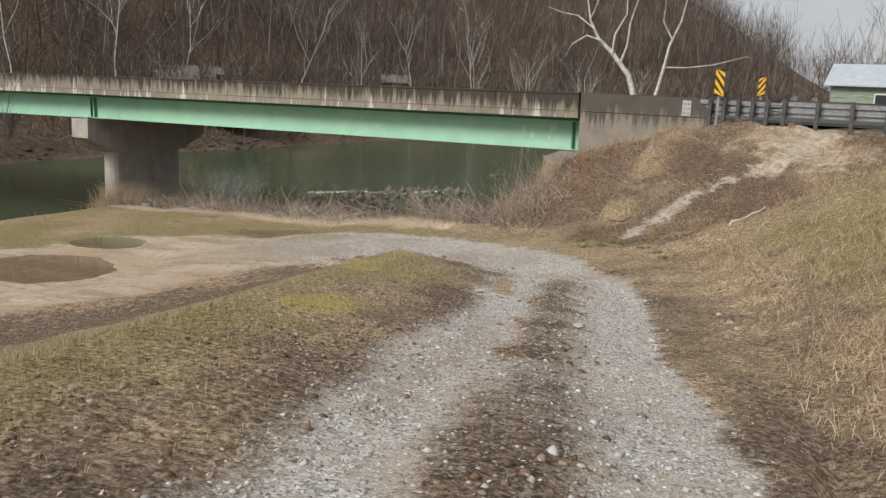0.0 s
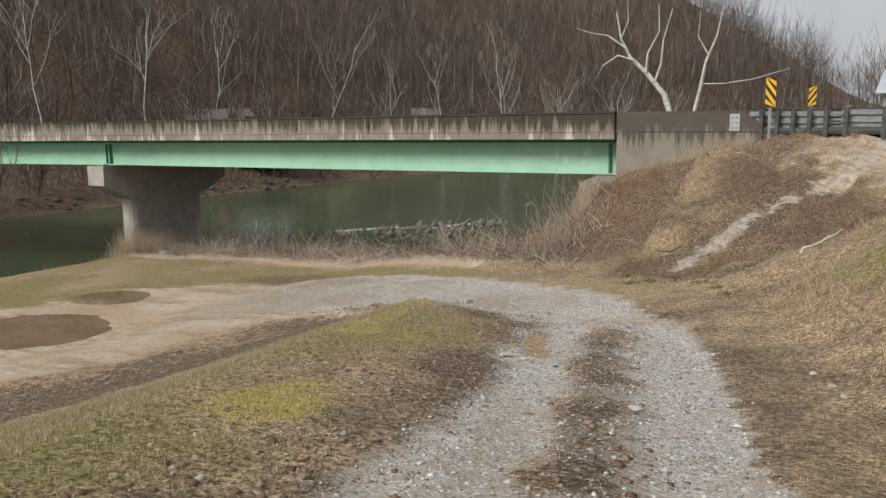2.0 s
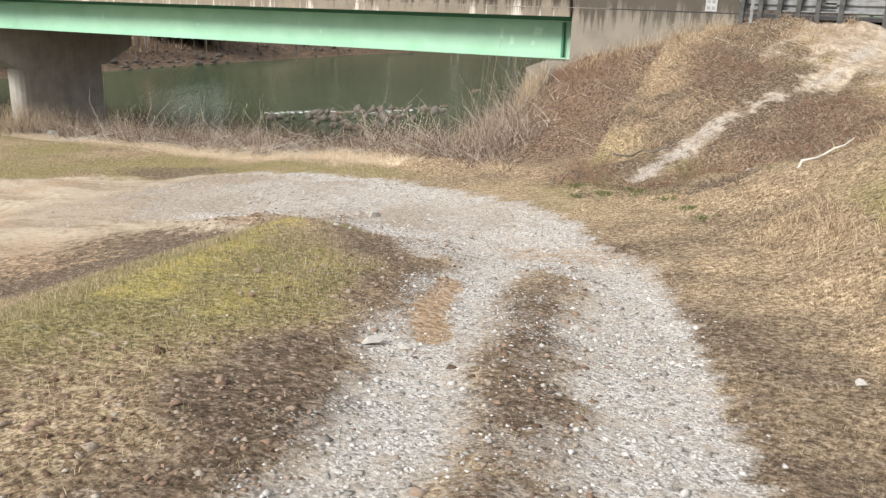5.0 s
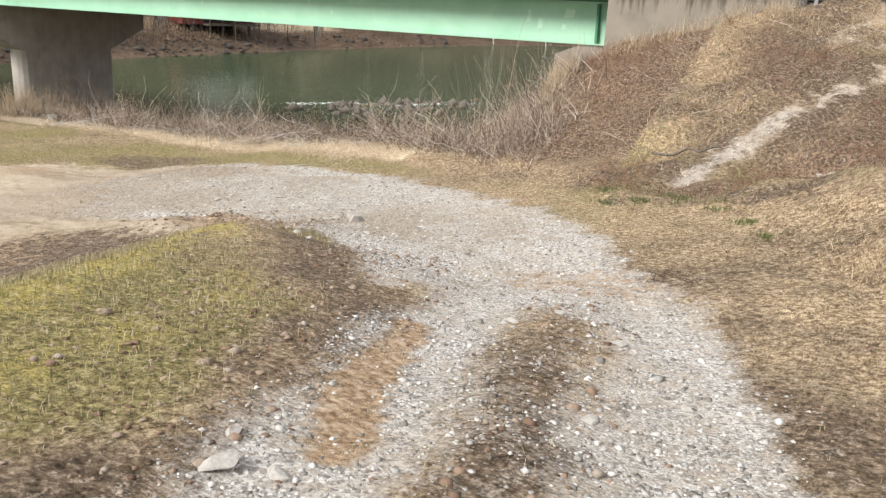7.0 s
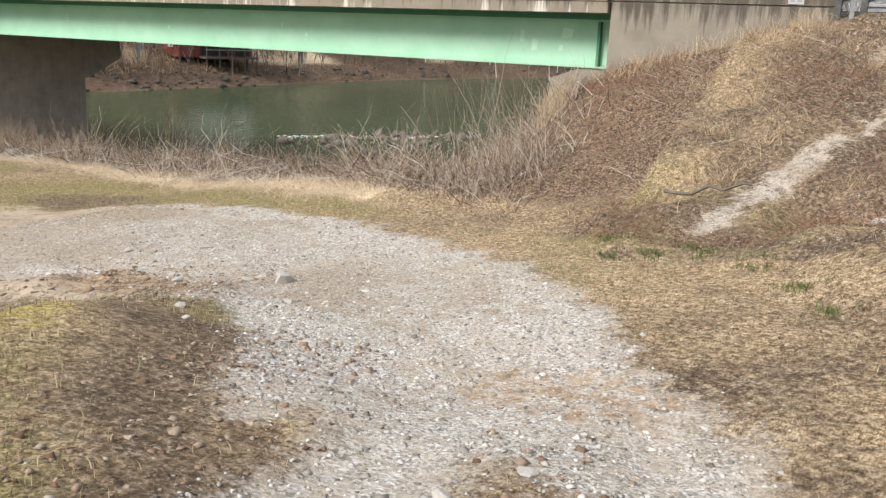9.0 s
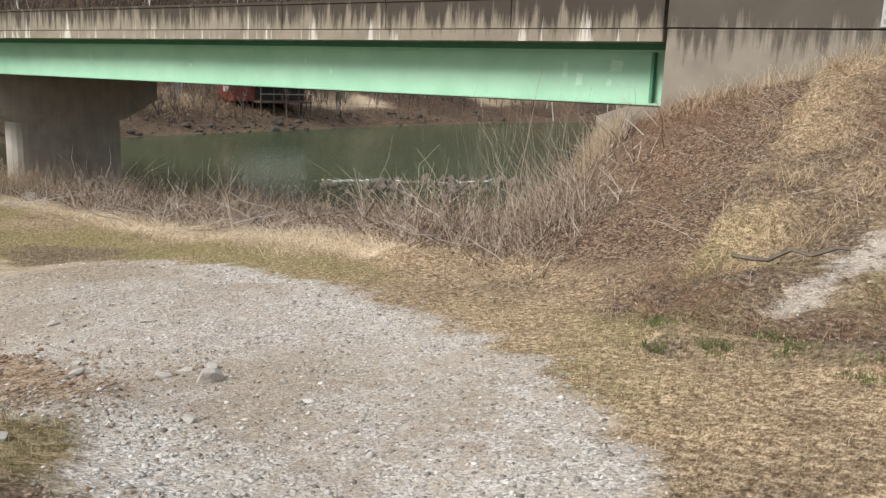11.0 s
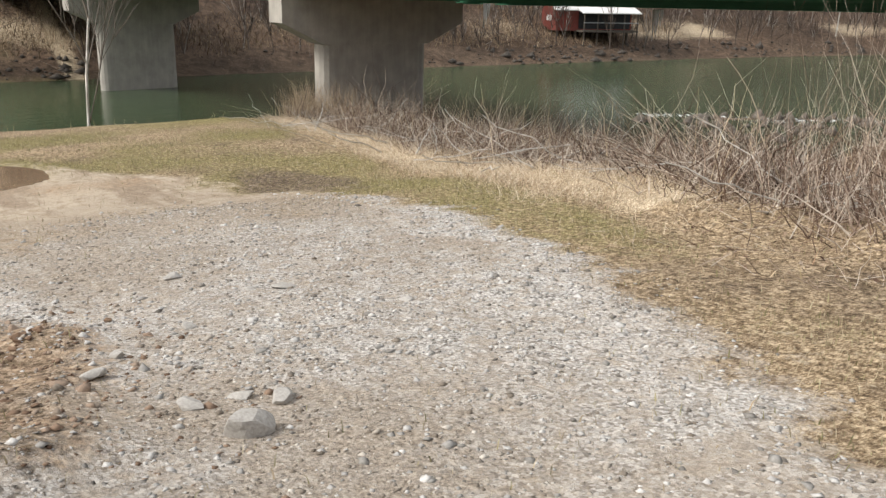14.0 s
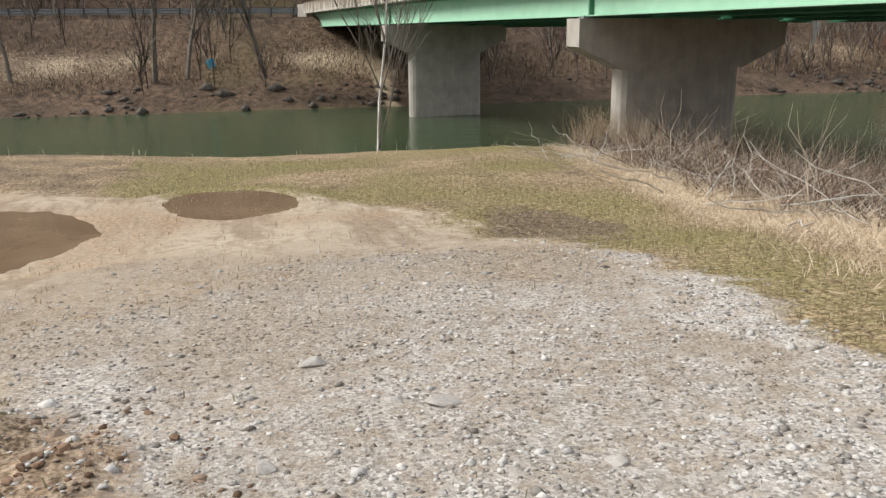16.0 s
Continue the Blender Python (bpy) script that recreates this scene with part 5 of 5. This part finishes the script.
log("log", on_ground(-20.6, 30.6, 0.15), on_ground(-18.8, 32.0, 0.7), 0.07, "bleached driftwood log lying in the brush", GREY_BARK, 1)
log("branch", on_ground(-3.2, 20.0, 0.04), on_ground(-2.5, 20.4, 0.1), 0.025, "fallen pale branch on the hillside", PALE_BARK, 2)
log("branch", on_ground(-7.0, 23.4, 0.08), on_ground(-5.8, 23.2, 0.3), 0.03, "fallen grey branch at the slope's foot", GREY_BARK, 4)
for i in range(60):
    bx, by = RNG.uniform(-28, -10.5), RNG.uniform(24.8, 27.8)
    a = RNG.uniform(0, math.tau)
    ln = RNG.uniform(1.0, 2.6)
    log("stick", on_ground(bx, by, 0.05), (bx + ln * math.cos(a), by + ln * math.sin(a), min(height(bx, by), height(bx + ln * math.cos(a), by + ln * math.sin(a)) + 0.4) + RNG.uniform(0.2, 0.8)), RNG.uniform(0.006, 0.014), "bleached dead stick caught in the riverside brush", PALE_BARK, 20 + i)

gx, gy = RNG.normal(-11.2, 0.2, 260), RNG.normal(29.1, 0.25, 260)
thicket("tall_straw_clump", gx, gy, RNG.uniform(0.35, 0.85, 260), RNG.uniform(0.005, 0.01, 260), RNG.uniform(0.02, 0.35, 260), STRAW, "clump of tall golden grass beside the abutment", "grass")
for cx, cy in ((-8.6, 29.6), (-7.6, 29.9), (-9.6, 29.4), (-6.3, 29.3), (-0.9, 28.6)):
    m = 160
    thicket("straw_clump", RNG.normal(cx, 0.35, m), RNG.normal(cy, 0.2, m), RNG.uniform(0.15, 0.5, m), RNG.uniform(0.003, 0.007, m), RNG.uniform(0.1, 0.6, m), STRAW, "clump of russet dry grass under the wing wall", "grass")
WEED = island_random("fresh_green_weed", (0.0, (0.09, 0.13, 0.04)), (1.0, (0.17, 0.2, 0.08)))
for cx, cy in ((-6.4, 20.95), (-5.85, 21.05), (-5.2, 20.4), (-7.1, 21.4), (-4.7, 19.6), (-6.9, 20.75), (-4.3, 18.9), (-3.9, 21.2), (-6.1, 21.6)):
    blades("weed", RNG.normal(cx, 0.09, 120), RNG.normal(cy, 0.09, 120), RNG.uniform(0.03, 0.08, 120), RNG.uniform(0.008, 0.014, 120), RNG.uniform(0.3, 0.9, 120), WEED, "low fresh green weeds among dead leaves", "weeds")

RUSSET = island_random("reddish_brown_scrub_stems", (0.0, (0.17, 0.085, 0.055)), (0.5, (0.3, 0.17, 0.115)), (1.0, (0.44, 0.3, 0.2)))
gx, gy = spread(9000, (-11.5, 21.8), (4, 30.2), lambda x, y: slope_weight(x, y) * np.clip(0.3 + 0.8 * wobble(x, y, 1.3) + 0.4 * ease(-5, -8, x), 0, 1))
n = len(gx)
thicket("slope_sticks", gx, gy, RNG.uniform(0.15, 0.6, n), RNG.uniform(0.002, 0.006, n), RNG.uniform(0.8, 0.99, n), TWIG, "broken dead stalks lying over the embankment", "brush", gnarl=0.05)
# reddish scrub on the embankment and the far bank
gx, gy = spread(48000, (-13.5, 21.5), (5, 30), lambda x, y: np.clip(np.clip(wobble(x, y, 0.6) * 0.7, 0, 1) + 0.9 * ease(-7.5, -10, x) * (y > 22.6), 0, 1) * (along(x, y, TRAIL) > 0.5) * (x > toe(y) - 2))
n = len(gx)
thicket("scrub", gx, gy, RNG.uniform(0.1, 0.45, n), RNG.uniform(0.002, 0.005, n), RNG.uniform(0.35, 0.98, n), RUSSET, "sparse reddish-brown scrub on the embankment", "brush")
gx, gy = spread(90000, (-98, -40), (-60, 100), lambda x, y: (far_side(x, y) > 2.6) * (far_side(x, y) < 21) * np.clip(0.35 + 0.7 * wobble(x, 0.4 * y, 0.35) + 0.5 * band(far_side(x, y) - 6, 2.5, 1.5), 0, 1))
blades("far_bank_grass", gx, gy, RNG.uniform(0.25, 0.8, len(gx)), RNG.uniform(0.03, 0.07, len(gx)), RNG.uniform(0.3, 0.98, len(gx)), DULL_STRAW, "tan dead grass on the opposite riverbank", "grass")
gx, gy = spread(22000, (-104, -40), (0, 190), lambda x, y: (far_side(x, y) > 0.6) * (far_side(x, y) < 16) * np.clip(0.35 + 0.6 * wobble(x, y, 0.25), 0, 1))
n = len(gx)
thicket("far_bank_brush", gx, gy, RNG.uniform(0.6, 2.4, n), RNG.uniform(0.012, 0.028, n), RNG.uniform(0.1, 0.9, n), BARK, "dark leafless brush along the far shore", "brush")

# broken water and dark drift along the near shore
FOAM = simple_material("white_water_foam", (0.5, 0.52, 0.52), (0.75, 0.76, 0.76), 9, 0.7)
t = RNG.uniform(0.0, 1.0, 900)
fx, fy = -40.5 + 8.5 * t + RNG.normal(0, 0.45, 900) - 0.6 * np.sin(t * 9), 54 + 11 * t + RNG.normal(0, 0.5, 900)
fs = RNG.gamma(1.2, 0.035, 900)
hexa = np.array([(math.cos(a), math.sin(a) * 0.5, 0) for a in np.linspace(0, math.tau, 7)[:-1]] + [(0, 0, 0.2)])
fv = hexa[None] * fs[:, None, None] * RNG.uniform(0.6, 1.3, (900, 7, 1)) + np.stack([fx, fy, np.full(900, WATER_Z)], -1)[:, None]
tri = np.array([(i, (i + 1) % 6, 6) for i in range(6)])
stuff_mesh("foam", fv.reshape(-1, 3), (tri[None] + (np.arange(900) * 7)[:, None, None]).reshape(-1, 3), FOAM, "white broken water over a shallow riffle", "foam")

fx2, fy2 = -39.0 + 8.5 * RNG.uniform(0, 1, 90), 51.5 + 12 * RNG.uniform(0, 1, 90)
keep = fx2 > near_shore(fy2) - 1.2
fx2, fy2 = fx2[keep], fy2[keep]
n = len(fx2)
v = np.array([(1, 0, 0), (0.1, 1, 0), (-1, 0.1, 0), (0, -1, 0), (0.2, 0.1, 0.8), (0, 0, -0.6)])[None] * RNG.uniform(0.15, 0.55, (n, 1, 1)) * RNG.uniform(0.6, 1.3, (n, 6, 3))
v += np.stack([fx2, fy2, np.maximum(land(fx2, fy2), WATER_Z) + 0.05], -1)[:, None]
tri = np.array([(0, 1, 4), (1, 2, 4), (2, 3, 4), (3, 0, 4), (1, 0, 5), (2, 1, 5), (3, 2, 5), (0, 3, 5)])
stuff_mesh("shore_rocks", v.reshape(-1, 3), (tri[None] + (np.arange(n) * 6)[:, None, None]).reshape(-1, 3), GREY_BARK, "dark wet stones and drift at the water's edge", "rocks")

# arching bare canes and one slender sapling in the riverside brush
for cx, cy, tall, lean, a in ((-10.9, 25.4, 3.0, 0.1, 0.3), (-10.2, 25.3, 2.2, 0.5, -0.4), (-11.9, 25.2, 1.9, 0.55, 2.9), (-10.8, 24.8, 1.8, 0.3, 1.5), (-10.2, 26.2, 1.5, 0.6, 0.2), (-14.4, 26.5, 1.5, 0.6, 3.4)):
    k = np.linspace(0, 1, 8)
    bend = tall * lean * k ** 1.8
    cane = np.stack([cx + bend * math.cos(a) + RNG.normal(0, 0.015, 8), cy + bend * math.sin(a) + RNG.normal(0, 0.015, 8), height(cx, cy) - 0.03 + tall * (k - 0.35 * lean * k ** 2)], -1)
    v, f = stems(cane[None], np.linspace(0.01, 0.004, 8)[None])
    tagged(stuff_mesh("cane", v, f, TWIG, "", "", True), "slender arching bare cane above the brush", "cane", "canes")

WET_ROCK = simple_material("dark_wet_riverbank_rock", (0.035, 0.03, 0.026), (0.15, 0.13, 0.11), 3, 0.8)
rx, ry = spread(24000, (-100, -40), (-20, 170), lambda x, y: (far_side(x, y) > -0.6) * (far_side(x, y) < 3.2) * in_view(x, y) * np.clip(0.5 + 0.7 * wobble(x, y, 0.15), 0, 1))
n = len(rx)
v = np.array([(1, 0, 0), (0.1, 1, 0), (-1, 0.1, 0), (0, -1, 0), (0.2, 0.1, 0.7), (0, 0, -0.6)])[None] * np.minimum(RNG.gamma(1.6, 0.11, (n, 1, 1)) + 0.06, 0.9) * RNG.uniform(0.6, 1.3, (n, 6, 3))
v += np.stack([rx, ry, np.maximum(land(rx, ry), WATER_Z) + 0.03], -1)[:, None]
stuff_mesh("shore_rocks", v.reshape(-1, 3), (tri[None] + (np.arange(n) * 6)[:, None, None]).reshape(-1, 3), WET_ROCK, "dark wet rocks along the opposite waterline", "rocks")
